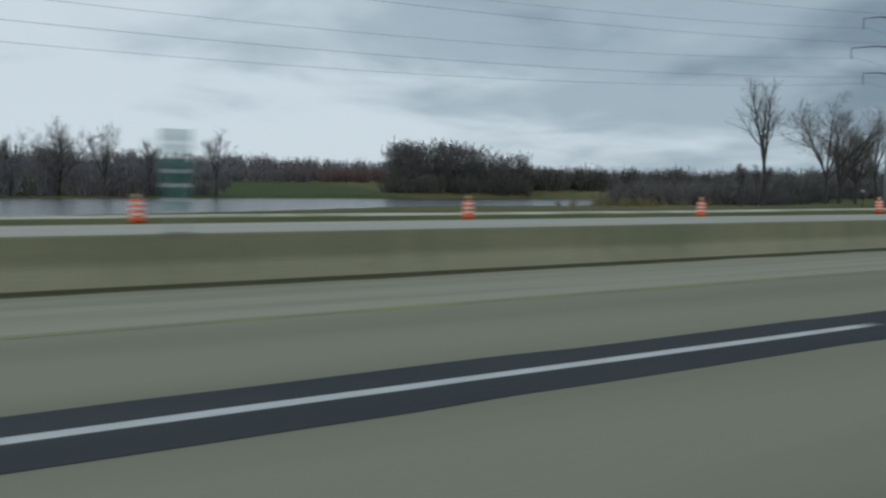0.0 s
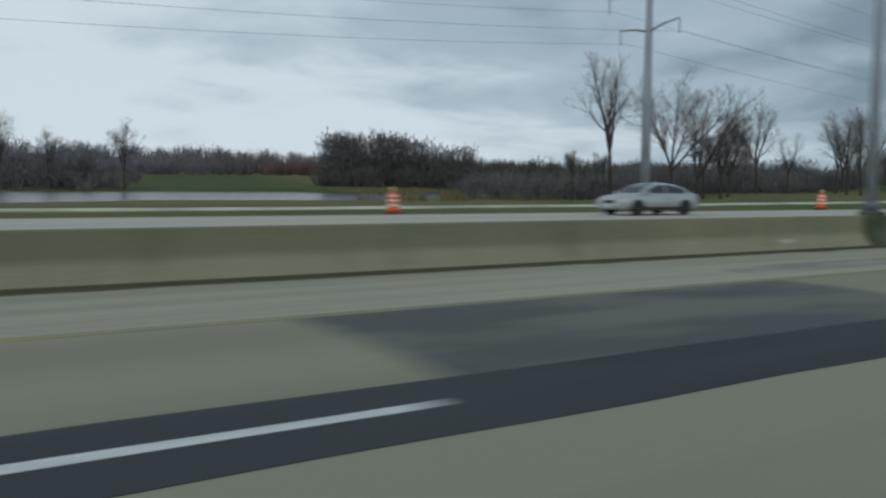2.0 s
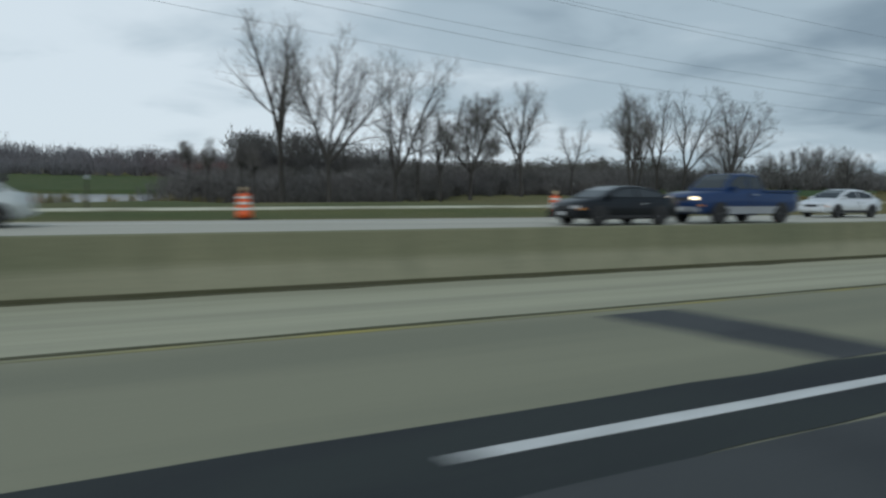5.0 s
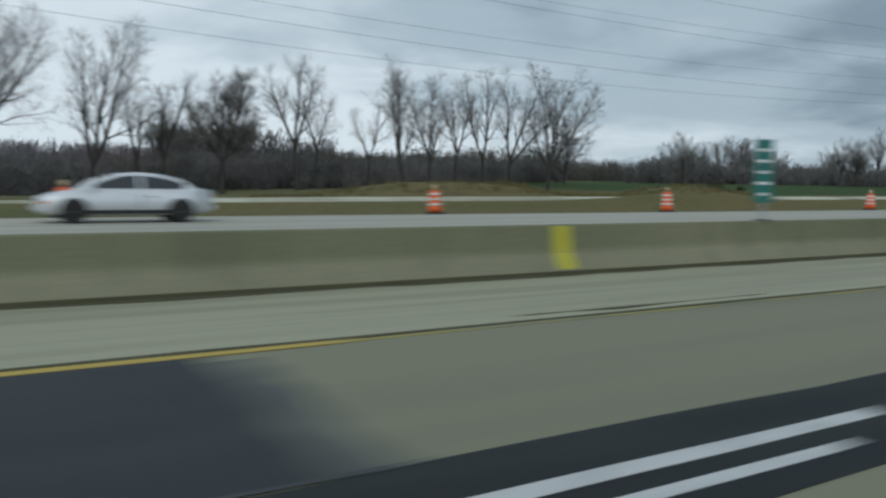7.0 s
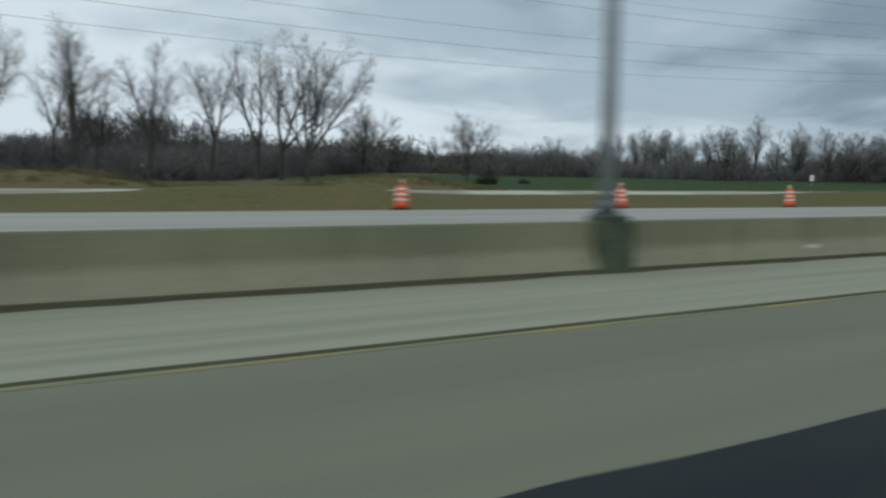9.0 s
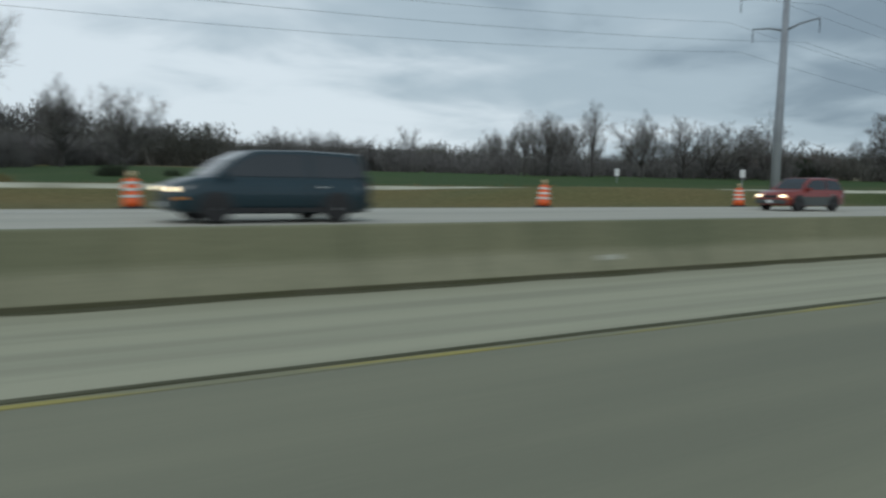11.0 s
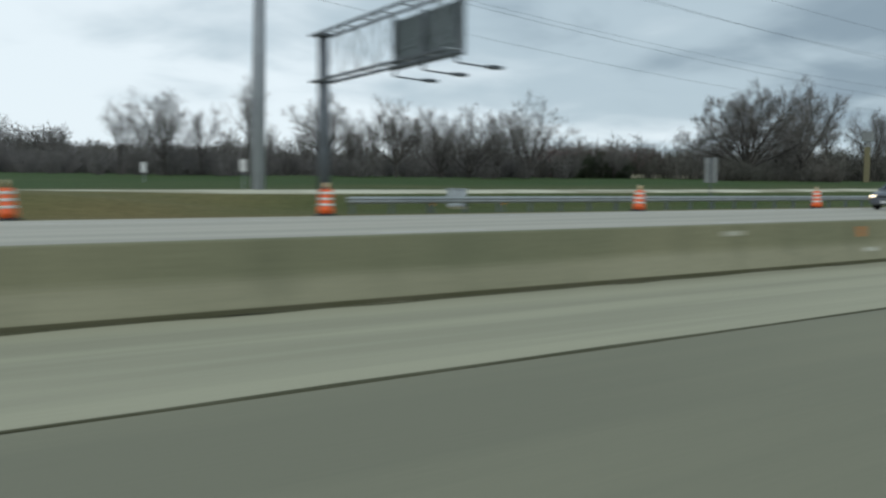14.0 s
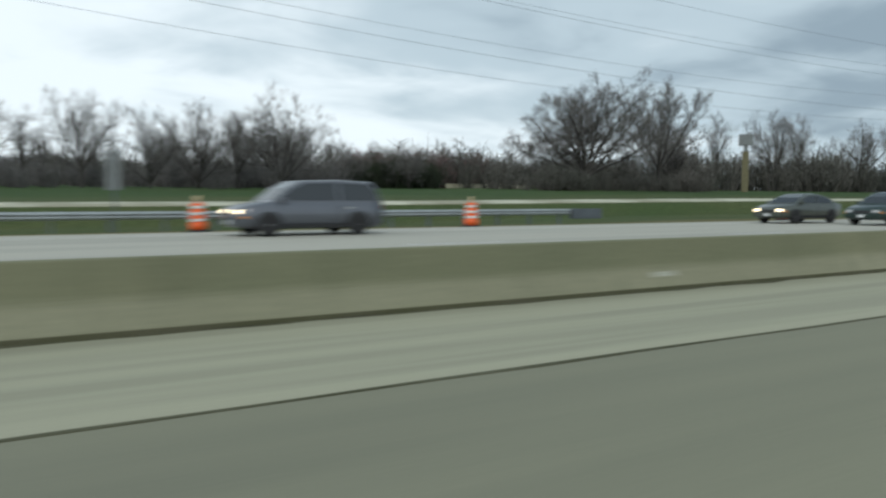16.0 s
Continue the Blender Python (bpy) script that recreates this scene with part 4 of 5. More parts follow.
def wheel_meshes(r, w):
    key = (r, w)
    if key not in WHEEL:
        tyre = lathe([(r * 0.62, -w / 2), (r * 0.93, -w / 2), (r, -w / 2 + 0.03), (r, w / 2 - 0.03), (r * 0.93, w / 2), (r * 0.62, w / 2)], 24)
        rim = lathe([(r * 0.62, -w / 2 + 0.02), (r * 0.60, w / 2 - 0.01), (r * 0.52, w / 2 - 0.05), (r * 0.16, w / 2 - 0.03), (r * 0.12, w / 2)], 20)
        WHEEL[key] = (mesh_of("tyre", *tyre, RUBBER, True), mesh_of("rim", *rim, RIM, True))
    return WHEEL[key]


def loft(stations):
    """stations: lists of (y, z) rings at x, all of one length."""
    V, F = [], []
    n = len(stations[0][1])
    for x, ring in stations:
        V += [(x, y, z) for y, z in ring]
    for k in range(len(stations) - 1):
        for q in range(n):
            a, b = k * n + q, k * n + (q + 1) % n
            F.append((a, b, b + n, a + n))
    F += [tuple(reversed(range(n))), tuple(range((len(stations) - 1) * n, len(stations) * n))]
    return V, F


def vehicle(name, place, label, category, paint, L, W, H, belt, cabin, hood, deck, lights=True, r=0.32, lower=None, bed=False, clear=0.24, sill=0.13):
    """A car heading along its own +x. cabin: x of rear foot, rear roof, front roof, windscreen foot. hood, deck: heights of bonnet and tail."""
    t = thing(name, place, label, category, "oncoming vehicles", 180.0)
    h = W / 2

    def ring(w, zl, zh):
        return [(-w * 0.80, zl), (-w * 0.97, zl + 0.10), (-w, zl + (zh - zl) * 0.55), (-w * 0.965, zh - 0.06), (-w * 0.88, zh), (w * 0.88, zh), (w * 0.965, zh - 0.06), (w, zl + (zh - zl) * 0.55), (w * 0.97, zl + 0.10), (w * 0.80, zl)]
    f = L / 2
    rows = [(-f, h * 0.84, clear + 0.18, deck - 0.16), (-f + 0.06, h * 0.92, clear + 0.08, deck - 0.05), (-f + 0.35, h * 0.98, clear, deck), (cabin[0], h, clear, deck + 0.01), (cabin[0] + 0.4, h, clear - 0.02, belt), (cabin[3] - 0.3, h, clear - 0.02, belt),
            (cabin[3] + 0.15, h, clear, hood + 0.03), (f - 0.45, h * 0.97, clear, hood - 0.03), (f - 0.14, h * 0.92, clear + 0.02, hood - 0.12), (f, h * 0.80, clear + 0.10, hood - 0.26)]
    part("body", loft([(x, ring(w, zl, zh)) for x, w, zl, zh in rows]), paint, t, "", True)
    # cabin: a curved roofline on a tapering base
    a, b, c, d = cabin
    wt, wb = h * 0.72, h * 0.93

    def roof(x):
        return float(np.interp(x, (a, a + (b - a) * 0.5, b, (b + c) / 2, c, c + (d - c) * 0.5, d), (belt, belt + (H - belt) * 0.66, H - 0.05, H, H - 0.035, belt + (H - belt) * 0.60, belt)))

    def side(z):
        return wb + (wt - wb) * (z - belt) / (H - belt)

    xs_ = [a, a + (b - a) * 0.5, b, (b + c) / 2, c, c + (d - c) * 0.5, d]
    rings_ = []
    for x in xs_:
        z = max(roof(x), belt + 0.005)
        w = side(z)
        rings_.append((x, [(-wb, belt - 0.04), (-w, z - 0.03), (-w * 0.82, z), (w * 0.82, z), (w, z - 0.03), (wb, belt - 0.04)]))
    part("cabin", loft(rings_), paint, t)

    def slab(name_, pts, material, off, label_=""):
        """A thin curved pane through two rows of points, set a little proud along off."""
        o = Vector(off).normalized()
        n_ = len(pts[0])
        V2 = [tuple(Vector(p) + o * 0.010) for row in pts for p in row] + [tuple(Vector(p) - o * 0.012) for row in pts for p in row]
        m_ = 2 * n_
        F2 = []
        for k in range(n_ - 1):
            F2 += [(k, k + 1, n_ + k + 1, n_ + k), (m_ + k, m_ + n_ + k, m_ + n_ + k + 1, m_ + k + 1), (k, m_ + k, m_ + k + 1, k + 1), (n_ + k, n_ + k + 1, m_ + n_ + k + 1, m_ + n_ + k)]
        F2 += [(0, n_, m_ + n_, m_), (n_ - 1, m_ + n_ - 1, m_ + m_ - 1, m_ // 2 * 2 - 1)]
        return part(name_, (V2, F2), material, t, label_)

    def quad(name_, pts, material, off, label_=""):
        return slab(name_, [[pts[0], pts[1]], [pts[3], pts[2]]], material, off, label_)

    half_x = (b + c) / 2
    for s in (-1, 1):
        for x0_, x1_ in ((a + (b - a) * 0.42, half_x - 0.05), (half_x + 0.05, d - (d - c) * 0.34)):
            xs2 = np.linspace(x0_, x1_, 6)
            lo_row = [(x, s * side(belt + 0.05), belt + 0.05) for x in xs2]
            hi_row = [(x, s * side(max(roof(x) - 0.10, belt + 0.07)), max(roof(x) - 0.10, belt + 0.07)) for x in xs2]
            slab("side_window", [lo_row, hi_row], GLASS, (0, s, 0.25))
        quad("door_seam", [(half_x - 0.012, s * h, clear + 0.2), (half_x + 0.012, s * h, clear + 0.2), (half_x + 0.012, s * h * 0.985, belt - 0.1), (half_x - 0.012, s * h * 0.985, belt - 0.1)], BLACK_TRIM, (0, s, 0))
        quad("door_handle", [(half_x - 0.4, s * h * 0.998, belt - 0.2), (half_x - 0.2, s * h * 0.998, belt - 0.2), (half_x - 0.2, s * h * 0.998, belt - 0.16), (half_x - 0.4, s * h * 0.998, belt - 0.16)], CHROME, (0, s, 0))
        part("mirror", box_bm((d - 0.42, s * (h + 0.02) - 0.09, belt - 0.01), (d - 0.26, s * (h + 0.02) + 0.09, belt + 0.14), 0.03), paint, t)
        quad("sill", [(-f + 0.9, s * h * 0.975, clear + 0.02), (f - 0.9, s * h * 0.975, clear + 0.02), (f - 0.9, s * h * (0.985 if sill < 0.2 else 1.0), clear + sill), (-f + 0.9, s * h * (0.985 if sill < 0.2 else 1.0), clear + sill)], lower or BLACK_TRIM, (0, s, 0))
    for name_, xa, xb, off in (("windscreen", d - (d - c) * 0.08, c + (d - c) * 0.06, (1, 0, 0.8)), ("rear_window", a + (b - a) * 0.12, b - (b - a) * 0.06, (-1, 0, 0.8))):
        xs2 = np.linspace(xa, xb, 5)
        slab(name_, [[(x, -side(roof(x)) * 0.84, roof(x)) for x in xs2], [(x, side(roof(x)) * 0.84, roof(x)) for x in xs2]], GLASS, off)
    # front and tail
    part("grille", box_bm((f - 0.10, -h * 0.42, hood - 0.36), (f + 0.012, h * 0.42, hood - 0.22), 0.02), BLACK_TRIM, t)
    part("front_bumper", box_bm((f - 0.30, -h * 0.86, clear + 0.08), (f + 0.06, h * 0.86, clear + 0.28), 0.05), lower or paint, t)
    part("rear_bumper", box_bm((-f - 0.05, -h * 0.88, clear + 0.10), (-f + 0.25, h * 0.88, clear + 0.30), 0.05), lower or paint, t)
    part("number_plate", box_bm((f + 0.062, -0.15, clear + 0.12), (f + 0.07, 0.15, clear + 0.24)), SIGN_WHITE, t, "pale blank number plate")
    for s in (-1, 1):
        part("headlight", box_bm((f - 0.30, s * h * 0.66 - 0.17, hood - 0.33), (f + 0.005, s * h * 0.66 + 0.17, hood - 0.19), 0.035), HEADLIGHT if lights else LENS_OFF, t, "lit headlight" if lights else "clear headlight lens")
        part("marker_lamp", box_bm((f - 0.26, s * h * 0.90 - 0.03, clear + 0.30), (f - 0.06, s * h * 0.90 + 0.03, clear + 0.37), 0.01), AMBER, t)
        part("tail_light", box_bm((-f - 0.005, s * h * 0.72 - 0.13, deck - 0.30), (-f + 0.16, s * h * 0.72 + 0.13, deck - 0.14), 0.02), RED_LENS, t)
        for x_ in (f - 0.19 * L, -f + 0.20 * L):
            tm, rm = wheel_meshes(r, 0.22)
            part("wheel_arch", ([(x_ + (r + 0.07) * math.cos(q), s * (h * 0.985), r + (r + 0.07) * math.sin(q)) for q in np.linspace(-0.3, math.pi + 0.3, 15)] + [(x_ + (r + 0.07) * math.cos(q), s * (h * 1.004), r + (r + 0.07) * math.sin(q)) for q in np.linspace(-0.3, math.pi + 0.3, 15)], [tuple(range(15, 30)), tuple(reversed(range(15)))] + [(k, k + 1, 16 + k, 15 + k) for k in range(14)]), BLACK_TRIM, t)
            wh = part("wheel", tm, RUBBER, t)
            wh.matrix_basis = pose(x_, s * (h - 0.09), r, -90 * s, 0, 0)
            part("rim", rm, RIM, wh)
    if bed:
        part("bed_opening", box_bm((-f + 0.12, -h * 0.82, deck + 0.006), (cabin[0] - 0.1, h * 0.82, deck + 0.02)), BLACK_TRIM, t, "dark open cargo bed")
        for s in (-1, 1):
            part("bed_rail", box_bm((-f + 0.05, s * h * 0.93 - 0.05, deck - 0.02), (cabin[0] + 0.05, s * h * 0.93 + 0.05, deck + 0.07), 0.02), paint, t)
    return t


SILVER = paint_mat("silver_car_paint", (0.42, 0.45, 0.47), 0.35)
CREAM = paint_mat("pale_car_paint", (0.50, 0.54, 0.54), 0.2)
WHITE_SILVER = paint_mat("light_silver_car_paint", (0.70, 0.73, 0.76), 0.2)
BLACK_P = paint_mat("black_car_paint", (0.004, 0.006, 0.009), 0.0, 0.1)
BLUE_P = paint_mat("dark_blue_car_paint", (0.006, 0.030, 0.105), 0.0, 0.2)
TEAL_P = paint_mat("dark_teal_van_paint", (0.014, 0.036, 0.048), 0.1, 0.25)
CLAD_P = paint_mat("dark_grey_cladding", (0.075, 0.085, 0.085), 0.0, 0.1)
RED_P = paint_mat("red_car_paint", (0.25, 0.034, 0.024))
GREY_P = paint_mat("grey_car_paint", (0.115, 0.125, 0.145), 0.3)
LGREY_P = paint_mat("light_grey_van_paint", (0.34, 0.36, 0.39), 0.3)
GOLD_P = paint_mat("dull_green_car_paint", (0.085, 0.095, 0.08), 0.3)
DGREEN_P = paint_mat("dark_green_car_paint", (0.02, 0.04, 0.035), 0.2)
Z = FAR_Z
SEDAN = dict(L=4.75, W=1.80, H=1.44, belt=0.93, cabin=(-2.0, -0.85, 0.25, 1.35), hood=0.88, deck=0.99)
vehicle("sedan", (80.5, 14.5, Z), "silver four-door sedan on the oncoming carriageway", "car", SILVER, lights=False, **SEDAN)
vehicle("sedan", (111.6, 14.7, Z), "pale silver sedan on the oncoming carriageway", "car", CREAM, lights=True, **SEDAN)
vehicle("sedan", (132.0, 10.5, Z), "black sedan ahead of a blue pickup", "car", BLACK_P, lights=False, **{**SEDAN, "L": 4.6, "H": 1.38})
vehicle("pickup_truck", (138.2, 10.6, Z), "dark blue pickup truck with silver lower trim", "pickup", BLUE_P, 5.7, 1.98, 1.92, 1.28, (-0.75, -0.45, 0.75, 1.45), 1.20, 1.22, True, 0.38, LGREY_P, True, 0.36, 0.30)
vehicle("sedan", (151.3, 14.7, Z), "light silver sedan on the oncoming carriageway", "car", WHITE_SILVER, lights=False, **{**SEDAN, "L": 4.7, "H": 1.45})
vehicle("minivan", (222.6, 10.0, Z), "dark teal minivan with lit headlights", "van", TEAL_P, 4.9, 1.95, 1.74, 1.04, (-2.35, -2.15, 0.55, 1.65), 1.02, 1.15, True, 0.34)
vehicle("estate_car", (249.8, 13.5, Z), "red estate car with lit headlights and grey lower cladding", "car", RED_P, 4.45, 1.76, 1.54, 0.93, (-2.15, -1.85, 0.2, 1.0), 0.92, 0.98, True, 0.34, CLAD_P, sill=0.42)
vehicle("minivan", (314.0, 14.9, Z), "grey minivan with lit headlights", "van", GREY_P, 4.8, 1.92, 1.72, 1.03, (-2.3, -2.0, 0.35, 1.4), 0.98, 1.08, True, 0.34)
vehicle("sedan", (340.0, 15.0, Z), "dull green sedan with lit headlights", "car", GOLD_P, lights=True, **SEDAN)
vehicle("sedan", (341.0, 11.0, Z), "dark green car with a pale windscreen", "car", DGREEN_P, lights=False, **{**SEDAN, "H": 1.5})

# ---------------------------------------------------------------- trees


def segs_mesh(segs, sides):
    """Open prisms for rows of p0, p1, r0, r1."""
    s = np.array(segs, float)
    p0, p1, r0, r1 = s[:, :3], s[:, 3:6], s[:, 6], s[:, 7]
    d = p1 - p0
    d /= np.linalg.norm(d, axis=1)[:, None] + 1e-9
    ref = np.where(np.abs(d[:, 2:3]) < 0.9, np.array([[0, 0, 1.0]]), np.array([[1.0, 0, 0]]))
    a = np.cross(d, ref)
    a /= np.linalg.norm(a, axis=1)[:, None] + 1e-9
    b = np.cross(d, a)
    n = len(s)
    V = np.zeros((n, 2, sides, 3))
    for q in range(sides):
        w = 2 * math.pi * q / sides
        o = a * math.cos(w) + b * math.sin(w)
        V[:, 0, q] = p0 + o * r0[:, None]
        V[:, 1, q] = p1 + o * r1[:, None]
    base = (np.arange(n) * 2 * sides)[:, None]
    F = [np.concatenate([base + q, base + (q + 1) % sides, base + sides + (q + 1) % sides, base + sides + q], 1) for q in range(sides)]
    return V.reshape(-1, 3), np.concatenate(F)


def ribbons(segs, seed=0):
    """Flat slivers, one quad each, for stems and twigs far off."""
    s = np.array(segs, float)
    rng = np.random.default_rng(seed)
    p0, p1 = s[:, :3], s[:, 3:6]
    d = p1 - p0
    a = np.cross(d, rng.normal(0, 1, d.shape))
    a /= np.linalg.norm(a, axis=1)[:, None] + 1e-9
    V = np.stack([p0 - a * s[:, 6:7], p0 + a * s[:, 6:7], p1 + a * s[:, 7:8], p1 - a * s[:, 7:8]], 1).reshape(-1, 3)
    return V, np.arange(len(s) * 4).reshape(-1, 4)


def turned(rng, d, angle, around=None):
    d = d / np.linalg.norm(d)
    ref = np.array([0, 0, 1.0]) if abs(d[2]) < 0.9 else np.array([1.0, 0, 0])
    a = np.cross(d, ref)
    a /= np.linalg.norm(a)
    b = np.cross(d, a)
    w = rng.uniform(0, 2 * math.pi) if around is None else around
    return d * math.cos(angle) + (a * math.cos(w) + b * math.sin(w)) * math.sin(angle)


def grow(seed, stems=1, fork=0.3, wide=0.5, low=0.32, points=620, lean=0.0, twigs=4, flat=1.0, vase=(0.6, 1.15)):
    """A bare broadleaf tree one unit high, grown towards points in its crown: (trunk segments, crown segments)."""
    rng = np.random.default_rng(seed)
    # the crown: an uneven egg, fuller above
    u = rng.normal(0, 1, (points, 3))
    u /= np.linalg.norm(u, axis=1)[:, None]
    r = rng.uniform(0.15, 1.0, points)[:, None] ** 0.5
    mid, half = (1 + low) / 2, (1 - low) / 2
    lobes = 1 + 0.22 * np.sin(3 * np.arctan2(u[:, 1], u[:, 0]) + seed)[:, None] + 0.16 * np.sin(5 * u[:, 2:3] + 2.1 * seed)
    pts = u * r * lobes * np.array([wide / 2, wide / 2, half * flat]) + np.array([lean, 0, mid])
    rise = np.clip((pts[:, 2:3] - low) / (1 - low), 0, 1)
    pts[:, :2] *= vase[0] + (vase[1] - vase[0]) * rise ** 0.8
    pts = pts[pts[:, 2] > low * 0.85]
    pos, parent, order = [], [], []

    def add(p, q):
        pos.append(np.array(p, float))
        parent.append(q)
        return len(pos) - 1

    step = 0.026
    for s in range(stems):
        w = 2 * math.pi * s / stems + rng.uniform(-0.4, 0.4)
        d = np.array([rng.normal(0, 0.05) + lean * 0.5, rng.normal(0, 0.05), 1.0]) if stems == 1 else np.array([math.cos(w) * 0.55, math.sin(w) * 0.55, 1.0])
        q = add((0, 0, 0) if stems == 1 else (math.cos(w) * 0.015, math.sin(w) * 0.015, 0), -1)
        for k in range(int(fork / step)):
            d = d / np.linalg.norm(d)
            q = add(pos[q] + d * step, q)
            d = d + rng.normal(0, 0.06, 3)
    n_trunk = len(pos)
    alive = np.ones(len(pts), bool)
    for it in range(70):
        P = np.array(pos)
        A = pts[alive]
        if not len(A):
            break
        d2 = ((A[:, None] - P[None]) ** 2).sum(-1)
        near = d2.argmin(1)
        reach = d2[np.arange(len(A)), near] < 0.30 ** 2
        if not reach.any():
            break
        pull = {}
        for a_, q in zip(A[reach], near[reach]):
            v = a_ - P[q]
            pull.setdefault(int(q), []).append(v / (np.linalg.norm(v) + 1e-9))
        fresh = []
        for q, vs in pull.items():
            v = np.mean(vs, 0) + rng.normal(0, 0.05, 3) + np.array([0, 0, 0.12])
            back = P[q] - P[parent[q]] if parent[q] >= 0 else np.array([0, 0, step])
            v = v / (np.linalg.norm(v) + 1e-9) + 0.8 * back / (np.linalg.norm(back) + 1e-9)
            fresh.append(add(P[q] + v / np.linalg.norm(v) * step, q))
        N = np.array([pos[q] for q in fresh])
        gone = (((A[:, None] - N[None]) ** 2).sum(-1).min(1)) < 0.034 ** 2
        idx = np.flatnonzero(alive)
        alive[idx[gone]] = False
    n = len(pos)
    load = np.zeros(n)
    kids = np.zeros(n, int)
    for q in range(n - 1, -1, -1):
        if load[q] == 0:
            load[q] = 1.0
        if parent[q] >= 0:
            load[parent[q]] += load[q]
            kids[parent[q]] += 1
    P = np.array(pos)
    top = P[:, 2].max() + 0.03
    rad = 0.0165 / math.sqrt(stems) * (load / load.max()) ** 0.46
    trunk, crown = [], []
    for q in range(n):
        if parent[q] < 0:
            continue
        row = (*P[parent[q]], *P[q], min(rad[parent[q]], rad[q] * 1.35), rad[q])
        (trunk if q < n_trunk else crown).append(row)
        if kids[q] == 0 or (rad[q] < 0.0026 and rng.random() < 0.55):
            out = P[q] - P[parent[q]]
            out = out / np.linalg.norm(out)
            for k in range(twigs if kids[q] == 0 else 2):
                v = turned(rng, out, rng.uniform(0.1, 0.6)) + np.array([0, 0, 0.3])
                v = v / np.linalg.norm(v) * rng.uniform(0.04, 0.09)
                m_ = P[q] + v * 0.55 + rng.normal(0, 0.003, 3)
                crown.append((*P[q], *m_, 0.0010, 0.0007))
                crown.append((*m_, *(P[q] + v * 1.1), 0.0007, 0.0004))
    cr, tr = np.array(crown), np.array(trunk)
    cr[:, :6] /= top
    tr[:, :6] /= top
    return tr, cr


def vase(seed, fork=0.3, arms=(), acute=(0.35, 0.75), haze=1.0, stout=1.0, lean=0.0, lift=0.035, side=0.52):
    """A bare broadleaf tree one unit high: a trunk that parts into rising arms, each with ever finer side branches and twigs.
    arms: (way round in degrees, tilt from the upright, length). Gives rows p0, p1, r0, r1 of the wood and of the twigs."""
    rng = np.random.default_rng(seed)
    wood, buds = [], []

    def go(p, d, length, r, level):
        n = (9, 6, 4)[level]
        w = rng.uniform(0, 6.28)
        for k in range(n):
            b = (k + 1) / n
            d = d + rng.normal(0, (0.06, 0.09, 0.12)[level], 3)
            d[2] += lift
            d = d / np.linalg.norm(d)
            q = p + d * (length / n)
            ra, rb = r * (1 - 0.78 * k / n), r * (1 - 0.78 * b)
            wood.append((*p, *q, ra, rb))
            p = q
            if level == 2 or b > 0.6:
                for c in range(rng.poisson(haze * (26, 45, 85)[level] * length / n)):
                    buds.append((*p, *d))
            if level < 2 and b > (0.16, 0.12)[level]:
                for c in range(1 + (rng.random() < (0.5, 0.25)[level])):
                    w += 2.4 + rng.normal(0, 0.3)
                    ln = length * side * (1.08 - 0.72 * b) * rng.uniform(0.6, 1.25)
                    go(p, turned(rng, d, rng.uniform(*acute), w), ln, max(rb, r * 0.22) * 0.58, level + 1)
        buds.append((*p, *d))

    p, d, r0 = np.zeros(3), np.array([lean, 0.0, 1.0]), 0.0165 * stout
    for k in range(6):
        d = d / np.linalg.norm(d)
        q = p + d * fork / 6
        wood.append((*p, *q, r0 * (1.35 if k == 0 else 1 - 0.05 * k), r0 * (0.95 - 0.05 * k)))
        p = q
        d = d + rng.normal(0, 0.035, 3)
    for az, tilt, far in arms:
        w = radians(az + rng.uniform(-12, 12))
        v = np.array([math.cos(w) * math.sin(tilt) + lean, math.sin(w) * math.sin(tilt), math.cos(tilt)])
        back = p - d / np.linalg.norm(d) * fork * rng.uniform(0, 0.2)
        go(back, v / np.linalg.norm(v), (1 - fork) * far * rng.uniform(0.9, 1.05), r0 * (0.72 if len(arms) < 4 else 0.58) * far ** 0.5, 0)
    # all twigs at once: a bent shoot and two forks off its middle
    b = np.array(buds)
    n = len(b)

    def off(d, spread, length):
        v = d / (np.linalg.norm(d, axis=1)[:, None] + 1e-9) + rng.normal(0, spread, (n, 3)) + np.array([0, 0, 0.12])
        return v / (np.linalg.norm(v, axis=1)[:, None] + 1e-9) * (length * rng.uniform(0.6, 1.3, n))[:, None]

    v = off(b[:, 3:], 0.5, 0.07)
    a, m = b[:, :3], b[:, :3] + v * 0.5 + rng.normal(0, 0.003, (n, 3))
    tw = [np.column_stack([x0, x1, np.full(n, ra), np.full(n, rb)]) for x0, x1, ra, rb in ((a, m, 0.00055, 0.0004), (m, a + v, 0.0004, 0.0002), (m, m + off(v, 0.4, 0.03), 0.0004, 0.0002), (m, m + off(v, 0.4, 0.03), 0.0004, 0.0002))]
    tw, wd = np.concatenate(tw), np.array(wood)
    high = np.percentile(tw[:, 5], 99.7)
    wd[:, :6] /= high
    tw[:, :6] /= high
    return wd, tw


TREE_MESH = {}
UNIT = 16.0
FACE = -36.0


